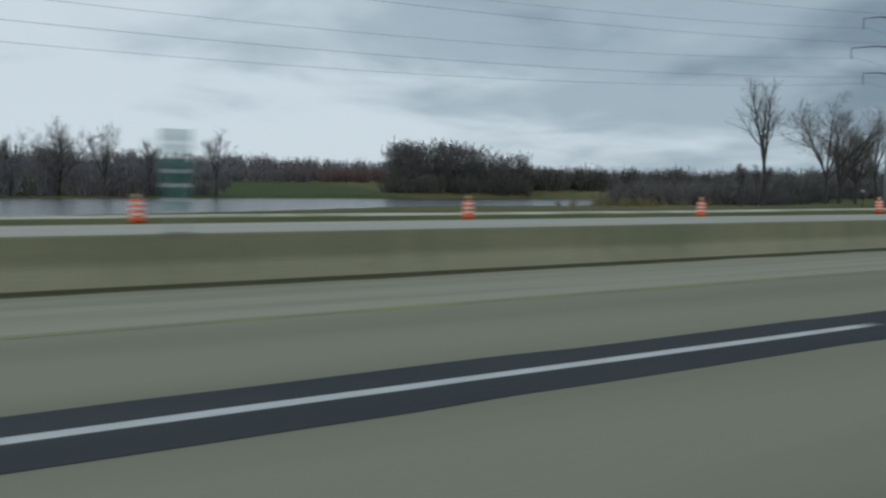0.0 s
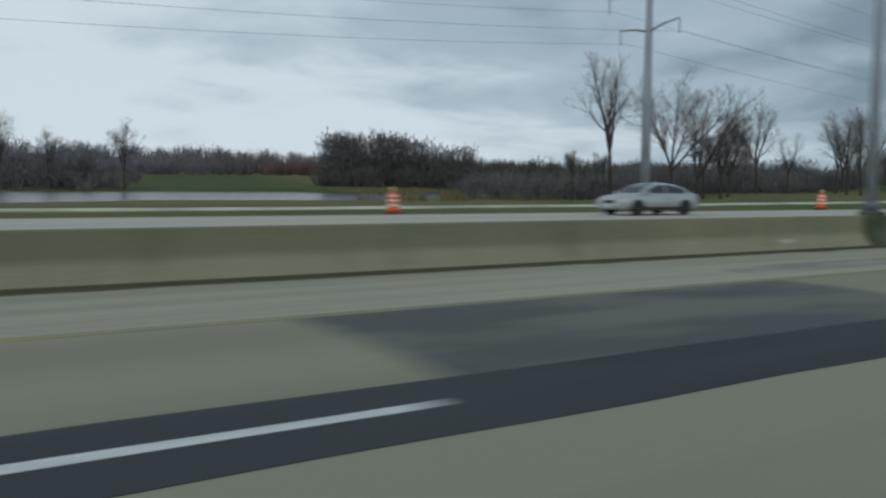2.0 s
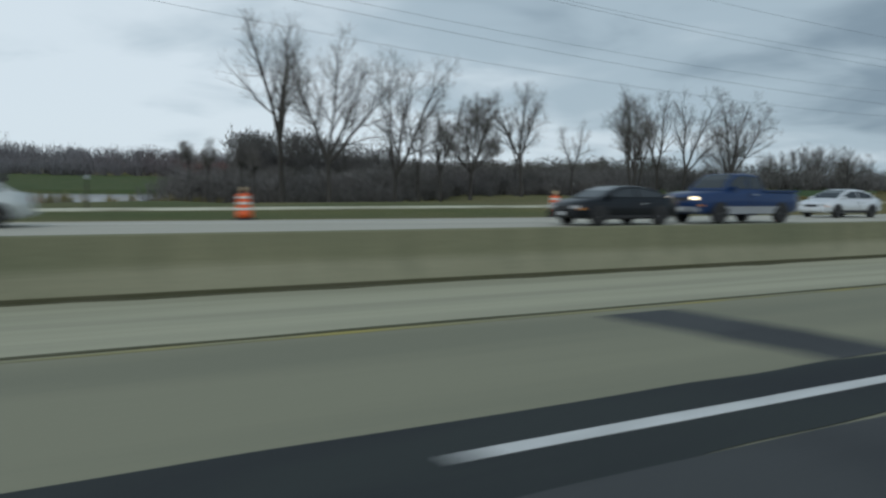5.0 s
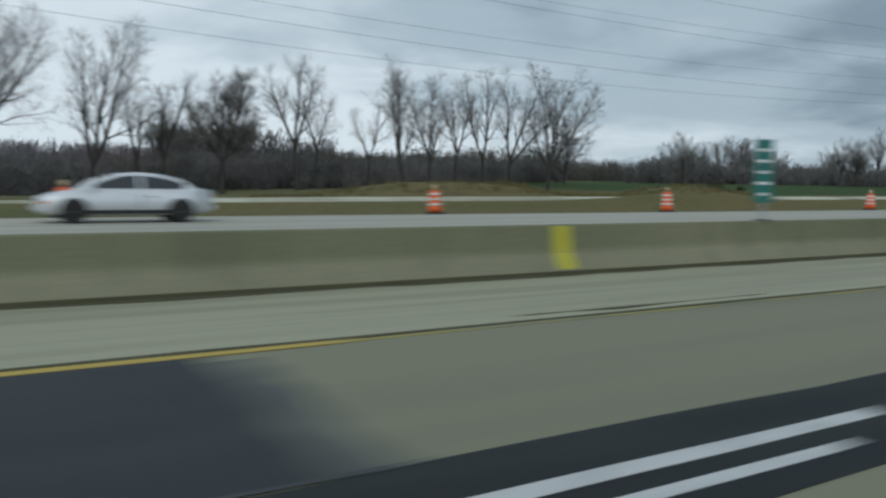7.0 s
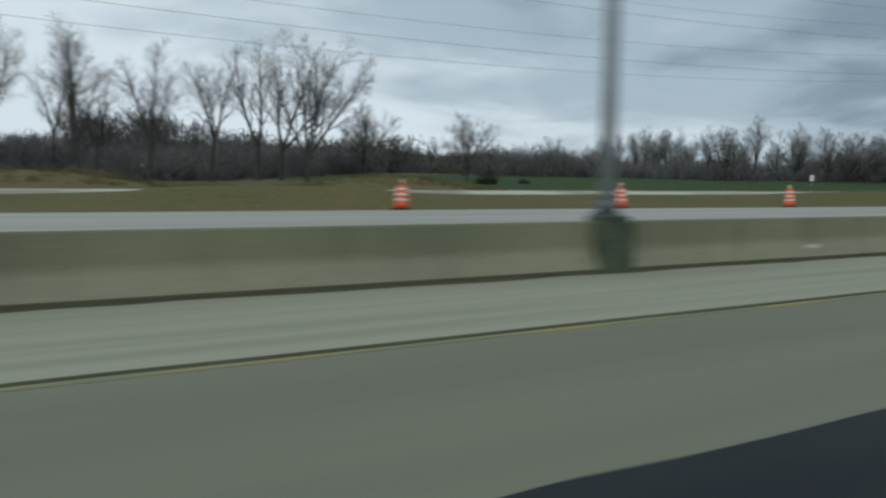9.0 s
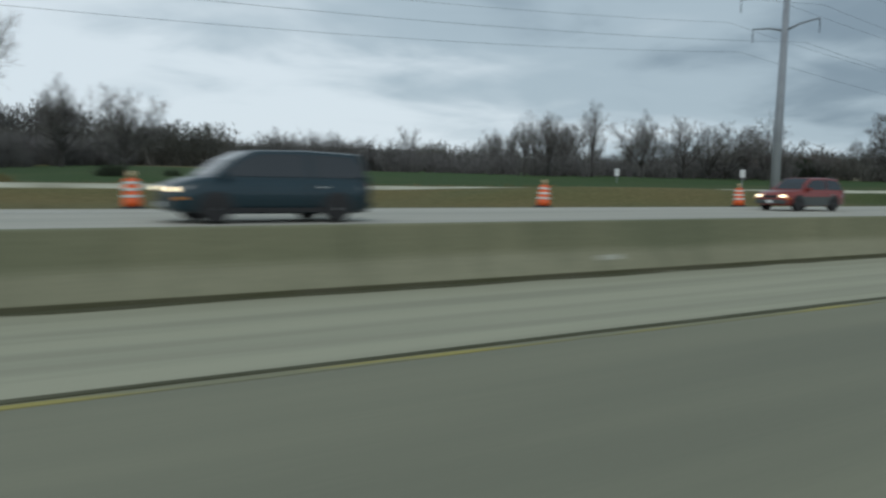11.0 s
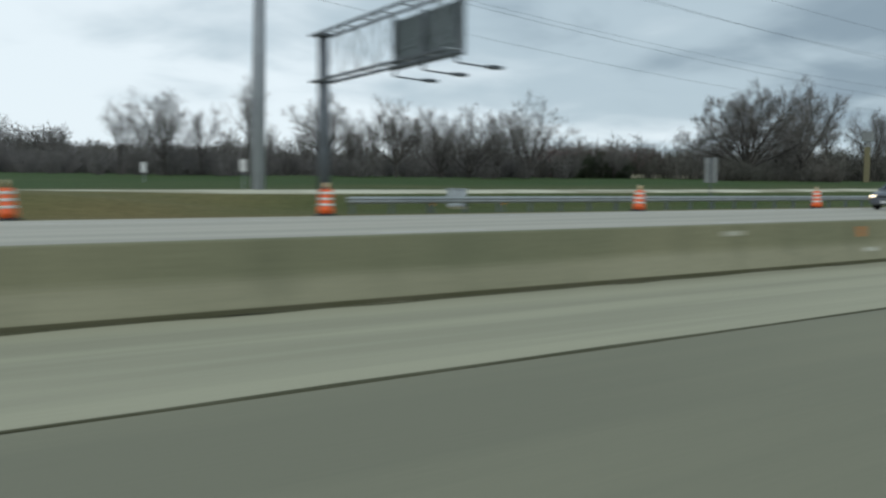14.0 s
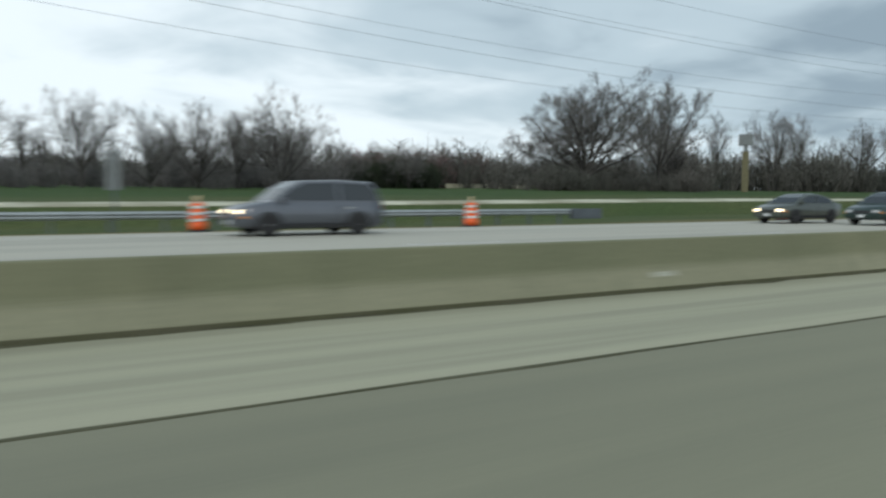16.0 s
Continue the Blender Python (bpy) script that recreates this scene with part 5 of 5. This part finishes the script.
def tree(kind, x, y, height, label, turn=0.0, group="bare trees"):
    """One bare tree: dark trunk and limbs, and a thin crown of twigs."""
    t = thing("tree", (x, y, float(ground_z(x, y)) - 0.1), label, "tree", group, turn + FACE)
    if kind not in TREE_MESH:
        seed, fork, arms, spec = kind
        a, b = vase(seed, fork, arms, **dict(spec))
        a, b = a * UNIT, b * UNIT
        thick = a[:, 6] > 0.075
        V1, F1 = segs_mesh(a[thick], 6)
        V2, F2 = segs_mesh(a[~thick], 3)
        V3, F3 = ribbons(b, seed)
        TREE_MESH[kind] = (mesh_of("trunk", V1, F1, BARK, True), mesh_of("crown", np.concatenate([V2, V3]), np.concatenate([F2, F3 + len(V2)]), TWIG))
        crown = TREE_MESH[kind][1]
        crown.materials.clear()
        crown.materials.append(LIMB)
        crown.materials.append(TWIG)
        crown.polygons.foreach_set("material_index", np.concatenate([np.zeros(len(F2), np.int32), np.ones(len(F3), np.int32)]))
        crown.update()
    part("trunk", TREE_MESH[kind][0], BARK, t)
    part("crown", TREE_MESH[kind][1], TWIG, t, "open crown of grey twigs")
    t.scale = (height / UNIT,) * 3
    return t


def around(n, lo, hi, seed):
    """Arms all the way round, some steep and some spreading."""
    rng = np.random.default_rng(seed)
    return tuple((360 * k / n + float(rng.uniform(-15, 15)), lo + (hi - lo) * (k * 0.618 % 1), float(rng.uniform(0.85, 1.1))) for k in range(n))


DENSE, OPEN = (("haze", 1.25), ("acute", (0.4, 0.95)), ("lift", 0.02)), (("haze", 0.85),)
ROUND = [(31 + k, 0.22, around(8, 0.12, 1.0, k), DENSE) for k in range(3)]
TALL = [(51 + k, 0.30, around(4, 0.12, 0.5, 9 + k), OPEN) for k in range(4)]
BUSHY = [(61 + k, 0.10, around(9, 0.15, 1.05, 20 + k), DENSE) for k in range(2)]
OAK = (71, 0.14, ((180, 1.06, 0.92), (175, 0.55, 0.9), (0, 0.5, 1.14), (90, 0.2, 0.86), (5, 0.98, 0.98), (270, 0.5, 0.9), (190, 0.34, 0.84), (20, 0.28, 1.04), (180, 0.8, 0.86), (0, 0.76, 1.08), (95, 0.6, 0.9)), (("haze", 3.2), ("acute", (0.45, 1.0)), ("stout", 1.4), ("lift", 0.0), ("side", 0.56)))
OAK_2 = (72, 0.24, ((180, 0.5, 0.9), (0, 0.62, 1.08), (90, 0.2, 1.05), (10, 0.28, 1.02), (250, 0.4, 0.95)), (("haze", 2.4), ("stout", 1.2)))
L_TALL, L_SLIM = "tall bare broadleaf tree with forked limbs", "slender bare tree with upright branches"
# the row above the lake and the ditch, one by one
row = (
    (146.6, 88.5, 25.8, L_SLIM, 0.42, ((180, 0.18, 1.0), (0, 0.2, 0.95), (90, 0.2, 0.9)), (("haze", 0.6),)),
    (148.2, 76.6, 21.6, L_TALL, 0.30, ((180, 0.28, 1.0), (10, 0.16, 1.05), (0, 0.78, 1.0), (200, 0.5, 0.75), (20, 0.4, 0.9)), (("haze", 1.0),)),
    (159.0, 81.0, 20.0, "bare tree parted low into two long limbs", 0.25, ((180, 0.30, 0.95), (0, 0.50, 1.15), (25, 0.12, 1.0)), OPEN),
    (164.1, 84.1, 14.5, L_SLIM, 0.44, ((180, 0.2, 1.0), (0, 0.25, 0.9)), OPEN),
    (166.5, 82.3, 15.4, L_TALL, 0.36, ((170, 0.36, 0.9), (0, 0.3, 1.0), (90, 0.2, 0.9)), OPEN),
    (174.4, 87.4, 16.8, "bare tree with a dense rounded crown", 0.32, ((180, 0.6, 0.9), (0, 0.58, 0.9), (90, 0.3, 1.0), (200, 0.22, 1.0), (20, 0.24, 1.0), (180, 0.85, 0.6), (0, 0.85, 0.6)), (("haze", 3.0), ("acute", (0.4, 0.9)), ("stout", 1.1))),
    (184.6, 89.0, 18.9, "bare tree with a forked spreading crown", 0.38, ((180, 0.58, 0.9), (0, 0.34, 1.0), (20, 0.1, 1.0)), OPEN),
    (192.0, 101.0, 15.4, L_SLIM, 0.44, ((180, 0.26, 1.0), (0, 0.28, 1.0)), OPEN),
    (195.2, 90.1, 13.6, L_SLIM, 0.40, ((180, 0.3, 0.9), (0, 0.35, 1.0)), OPEN),
    (191.2, 72.3, 16.9, L_TALL, 0.33, ((180, 0.34, 0.85), (170, 0.12, 1.0), (0, 0.16, 1.05), (20, 0.5, 0.75)), OPEN),
    (199.2, 80.0, 16.8, L_TALL, 0.30, ((180, 0.24, 0.95), (0, 0.12, 1.0), (20, 0.40, 0.8)), OPEN),
    (208.0, 88.0, 16.2, L_SLIM, 0.38, ((180, 0.46, 0.9), (0, 0.42, 1.0), (190, 0.1, 0.85)), OPEN),
    (214.7, 90.8, 19.0, L_TALL, 0.30, ((180, 0.28, 1.0), (0, 0.24, 1.0)), OPEN),
    (216.0, 85.8, 19.0, L_TALL, 0.28, ((0, 0.34, 1.0), (180, 0.14, 1.0), (0, 0.8, 0.7)), OPEN),
    (215.2, 75.6, 18.3, "leaning bare tree with spreading limbs", 0.22, ((0, 0.72, 1.1), (180, 0.42, 0.85), (0, 0.32, 1.0), (90, 0.1, 1.05), (185, 0.12, 1.0)), OPEN),
)
for k, (x_, y_, h_, lab, fork_, arms_, spec_) in enumerate(row):
    tree((300 + k, fork_, arms_, spec_), x_, y_, h_ - 1.2, lab)
for k, (x_, y_, h_) in enumerate(((133.5, 83.0, 7.6), (136.5, 86.0, 8.2), (139.8, 82.5, 7.4), (142.6, 87.0, 8.0))):
    tree((330 + k % 2, 0.66, around(4, 0.25, 0.7, 40 + k % 2), (("haze", 2.2), ("stout", 0.7))), x_, y_, h_, "thin bare sapling with a tufted top", 70.0 * k, "lakeside saplings")
HEDGE, BUSH, HAZY = "bare tree rising from a field hedge", "dense bushy bare tree in a hedge", "tall hazy bare tree beyond the green field"
rows = (
    (ROUND[1], 228.2, 88.0, 10.0, 0, "small rounded bare tree"), (ROUND[2], 230.5, 66.0, 7.6, 90, "small rounded bare tree"),
    (TALL[0], 284.8, 78, 7.8, 200, HEDGE), (ROUND[0], 289.2, 78, 9.2, 15, BUSH), (TALL[1], 293.6, 80, 8.0, 70, HEDGE), (TALL[2], 298.8, 79.5, 11.4, 190, HEDGE), (ROUND[1], 307.3, 77.6, 10.2, 120, HEDGE),
    (TALL[3], 311.8, 80, 7.4, 130, HEDGE), (ROUND[2], 316.7, 77.6, 9.9, 70, HEDGE), (BUSHY[0], 323.4, 78, 8.6, 240, BUSH), (BUSHY[1], 328.6, 79, 9.6, 50, BUSH), (ROUND[0], 332.6, 78, 9.0, 300, BUSH),
    (BUSHY[0], 337.6, 77.5, 11.2, 0, BUSH), (BUSHY[1], 347.5, 81, 5.6, 110, BUSH), (BUSHY[0], 355.0, 79, 6.2, 200, BUSH),
    (ROUND[1], 348.8, 172, 12.4, 40, HAZY), (TALL[2], 356.2, 173, 13.6, 90, HAZY), (TALL[1], 363.9, 172, 16.2, 10, HAZY), (ROUND[2], 370.9, 171, 15.2, 150, HAZY), (ROUND[0], 376.7, 172, 15.8, 260, HAZY), (TALL[3], 387.8, 172, 12.8, 330, HAZY),
    (OAK, 381.6, 75.5, 16.2, 0, "great spreading bare tree with stout limbs"), (OAK_2, 396.5, 75.5, 17.0, 0, "tall bare tree beside a spreading one"),
    (TALL[2], 430.0, 92.0, 15.0, 20, L_TALL), (ROUND[0], 446.0, 90.0, 16.0, 70, L_TALL), (TALL[0], 462.0, 96.0, 17.0, 200, L_TALL), (ROUND[1], 478.0, 92.0, 16.0, 20, L_TALL), (TALL[3], 500.0, 95.0, 17.0, 120, L_TALL),
    (TALL[2], 525.0, 92.0, 16.0, 220, L_TALL), (ROUND[2], 552.0, 96.0, 17.0, 320, L_TALL), (BUSHY[1], 420.0, 96.0, 13.0, 0, BUSH), (ROUND[0], 414.0, 88.0, 12.0, 33, BUSH),
)
for kind, x_, y_, h_, turn_, lab in rows:
    tree(kind, x_, y_, h_, lab, turn_)
rng = np.random.default_rng(5)
for k, (x_, y_, h_) in enumerate(((309, 118, 8.5), (318, 124, 9), (326, 128, 8.5), (338, 130, 9), (350, 122, 8.5), (357, 128, 9.5), (366, 125, 9), (378, 132, 9.5), (392, 128, 9), (300, 135, 9.5), (276, 150, 9), (262, 158, 9),
                                     (116, 366, 31), (86, 368, 27), (67, 366, 32), (49, 368, 33), (101, 372, 19), (30, 366, 28), (8, 368, 30), (-20, 366, 30))):
    kind = (ROUND + TALL)[int(rng.integers(0, 7))]
    tree(kind, x_, y_, h_, "bare tree in the woods beyond the field" if y_ < 200 else "bare tree on the far lake shore", float(rng.uniform(0, 360)), group="distant bare trees")

# ---------------------------------------------------------------- thickets


def shrub(seed, stems, twigs, spread=0.5, r=0.011):
    """A unit-high bush of thin stems."""
    rng = np.random.default_rng(seed)
    segs = []
    for k in range(stems):
        w, out = rng.uniform(0, 2 * math.pi), rng.uniform(0.05, spread)
        p0 = np.array([math.cos(w) * out * 0.35, math.sin(w) * out * 0.35, 0])
        hgt = rng.uniform(0.55, 1.0) * (1 - 0.35 * (out / spread) ** 2)
        p1 = np.array([math.cos(w) * out * 0.8, math.sin(w) * out * 0.8, hgt * 0.55])
        p2 = np.array([math.cos(w) * out + rng.normal(0, 0.05), math.sin(w) * out + rng.normal(0, 0.05), hgt])
        segs += [(*p0, *p1, r, r * 0.75), (*p1, *p2, r * 0.75, r * 0.25)]
        for q in range(twigs):
            a = p1 + (p2 - p1) * rng.uniform(-0.8, 0.9)
            segs.append((*a, *(a + np.array([rng.normal(0, 0.10), rng.normal(0, 0.10), rng.uniform(0.02, 0.2)])), r * 0.55, r * 0.2))
    return np.array(segs)


SHRUBS = [shrub(100 + k, 30, 8, 0.5, 0.0105) for k in range(6)]
SHRUBS_FAR = [shrub(140 + k, 18, 4, 0.55, 0.016) for k in range(5)]
SHRUBS_LOW = [shrub(120 + k, 16, 1, 0.6, 0.022) for k in range(4)]
BUSH_TREES = []
for k in range(4):
    c_ = grow(200 + k, fork=0.14, wide=0.8, low=0.2, points=260, twigs=4)[1]
    c_[:, 6:] = np.maximum(c_[:, 6:], 0.0028)
    BUSH_TREES.append(c_)


BUSH_LIGHT = []
for k in range(3):
    c_ = grow(210 + k, fork=0.14, wide=0.8, low=0.25, points=110, twigs=4)[1]
    c_[:, 6:] = np.maximum(c_[:, 6:], 0.0036)
    BUSH_LIGHT.append(c_)


def thicket(name, label, spots, material, templates, category="thicket"):
    """One mesh of many bushes. spots: rows of x, y, height, width factor."""
    rng = np.random.default_rng(len(spots))
    parts_v, parts_f, off = [], [], 0
    gz = ground_z(spots[:, 0], spots[:, 1])
    shapes = [ribbons(t, q) for q, t in enumerate(templates)]
    for k, (x, y, h, w) in enumerate(spots):
        V, F = shapes[int(rng.integers(0, len(shapes)))]
        a = rng.uniform(0, 2 * math.pi)
        c, s = math.cos(a), math.sin(a)
        Q = np.stack([(V[:, 0] * c - V[:, 1] * s) * h * w + x, (V[:, 0] * s + V[:, 1] * c) * h * w + y, V[:, 2] * h + gz[k] - 0.15], -1)
        parts_v.append(Q)
        parts_f.append(F + off)
        off += len(V)
    ob = part(name, (np.concatenate(parts_v), np.concatenate(parts_f)), material)
    return tagged(ob, label, category, kind="stuff")


def band(seed, n, x0, x1, y0, y1, h0, h1, w0=0.8, w1=1.3):
    rng = np.random.default_rng(seed)
    xs, ys = rng.uniform(x0, x1, n), rng.uniform(y0, y1, n)
    wave = np.array([noise.noise((float(x) * 0.06, float(y) * 0.06, seed * 1.7)) for x, y in zip(xs, ys)])
    hs = h0 + (h1 - h0) * np.clip(0.5 + 0.8 * wave + rng.normal(0, 0.15, n), 0, 1.2)
    return np.stack([xs, ys, hs, rng.uniform(w0, w1, n)], -1)


thicket("thicket", "dense grey-brown leafless thicket under the trees", np.concatenate([band(1, 170, 186, 238, 98, 128, 4.2, 6.2), band(2, 120, 136, 190, 98, 124, 4.6, 6.6), band(3, 80, 150, 228, 92, 100, 2.0, 4.0)]), BRUSH, SHRUBS)
thicket("field_woods", "dark leafless woods along the far side of a field", np.concatenate([band(4, 190, 228, 420, 150, 185, 5.0, 8.3), band(5, 80, 205, 260, 128, 152, 5.5, 7.5)]), BRUSH_DARK, SHRUBS + BUSH_LIGHT)
thicket("hedge", "brown leafless hedge at the edge of the green field", np.concatenate([band(6, 170, 250, 352, 86, 100, 2.6, 5.4), band(7, 50, 276, 345, 76, 84, 2.0, 4.5)]), BRUSH, SHRUBS)
thicket("roadside_woods", "dark brushwood round a spreading tree", np.concatenate([band(8, 130, 352, 420, 82, 112, 4.5, 7.5), band(9, 30, 366, 412, 76, 84, 2.5, 5.0), band(29, 260, 410, 640, 84, 120, 6.0, 10.0)]), BRUSH_DARK, SHRUBS)
thicket("red_brush", "reddish bare brush in front of the woods", band(10, 45, 352, 376, 84, 100, 4.5, 6.5), BRUSH_RED, SHRUBS)
thicket("dark_bushes", "dark green rounded bushes in front of bare woods", band(43, 34, 348.5, 361.5, 81, 84.5, 3.0, 4.8, 0.8, 1.1), EVERGREEN, SHRUBS, "bushes")
thicket("tree_foot_brush", "dark tangled brush round the foot of a spreading tree", band(44, 46, 369, 402, 71.5, 74.5, 2.6, 4.2, 0.9, 1.3), BRUSH_DARK, SHRUBS)
thicket("island_copse", "dark rounded copse beside the lake", np.concatenate([band(11, 44, 228, 300, 398, 416, 25, 31, 0.55, 0.8), band(35, 12, 300, 320, 398, 412, 22, 27, 0.6, 0.9)]), BRUSH, BUSH_TREES)
thicket("copse_underwood", "dark brushwood at the foot of the copse", band(12, 130, 222, 322, 392, 404, 9, 15, 0.7, 1.1), BRUSH_DARK, SHRUBS)
thicket("lakeside_scrub", "grey hazy scrub along the far lake shore", np.concatenate([band(13, 190, -160, 92, 360, 392, 11, 17), band(31, 26, 92, 122, 362, 380, 7, 12)]), BRUSH_HAZED, SHRUBS_FAR + BUSH_LIGHT)
thicket("lakeside_woods", "dark leafless woods past the end of the lake", band(14, 190, 305, 560, 402, 440, 16, 21), BRUSH_DARK, SHRUBS_FAR)
thicket("meadow_woods", "dark leafless woods behind a green meadow", np.concatenate([band(32, 150, 60, 230, 505, 550, 9, 12), band(33, 60, 275, 400, 500, 550, 9, 13)]), BRUSH_HAZED, SHRUBS_FAR)
thicket("red_woods", "reddish bare woods behind a green meadow", band(34, 70, 226, 278, 502, 540, 9, 13), BRUSH_RED, SHRUBS_FAR)
thicket("bank_scrub", "low tawny scrub on the near lake bank", band(15, 70, 105, 142, 84, 104, 0.8, 2.4), DRY_GRASS, SHRUBS_LOW)
thicket("far_hill_woods", "distant leafless woods on a low ridge", np.concatenate([band(16, 520, -250, 700, 560, 900, 11, 20, 0.9, 1.6), band(17, 160, -100, 420, 550, 600, 8, 13, 0.9, 1.5)]), BRUSH_HAZED, SHRUBS_FAR)
thicket("dry_grass", "tall tawny dry grass on low humps", np.concatenate([band(18, 420, 166, 198, 43.5, 51, 0.5, 1.0, 0.8, 1.4), band(19, 260, 200, 220, 43.5, 51, 0.5, 0.95, 0.8, 1.4), band(20, 260, 214, 262, 40, 44.5, 0.3, 0.7, 0.8, 1.4)]), DRY_GRASS, SHRUBS_LOW, "grass")
thicket("verge_grass", "short tufts of mixed grass on the verge and ditch", np.concatenate([band(21, 600, 5, 283, 18.6, 21.5, 0.10, 0.26, 1.0, 2.0), band(22, 680, 5, 283, 21.5, 33, 0.15, 0.36, 1.0, 2.0)]), DRY_GRASS, SHRUBS_LOW, "grass")
thicket("green_bank_grass", "short green grass on the bank past the guardrail", np.concatenate([band(23, 620, 283, 400, 19, 33, 0.15, 0.35, 1.0, 2.0), band(24, 300, 5, 140, 39, 52, 0.15, 0.4, 1.0, 2.0)]), GREEN_GRASS, SHRUBS_LOW, "grass")
thicket("dark_shrub", "low dark evergreen shrub at the field's edge", np.concatenate([band(41, 14, 226.6, 228.8, 57.6, 58.8, 1.0, 1.4, 0.8, 1.1), band(42, 6, 232.0, 233.0, 57.8, 58.6, 0.7, 0.9, 0.8, 1.1)]), EVERGREEN, SHRUBS_LOW + SHRUBS, "shrub")
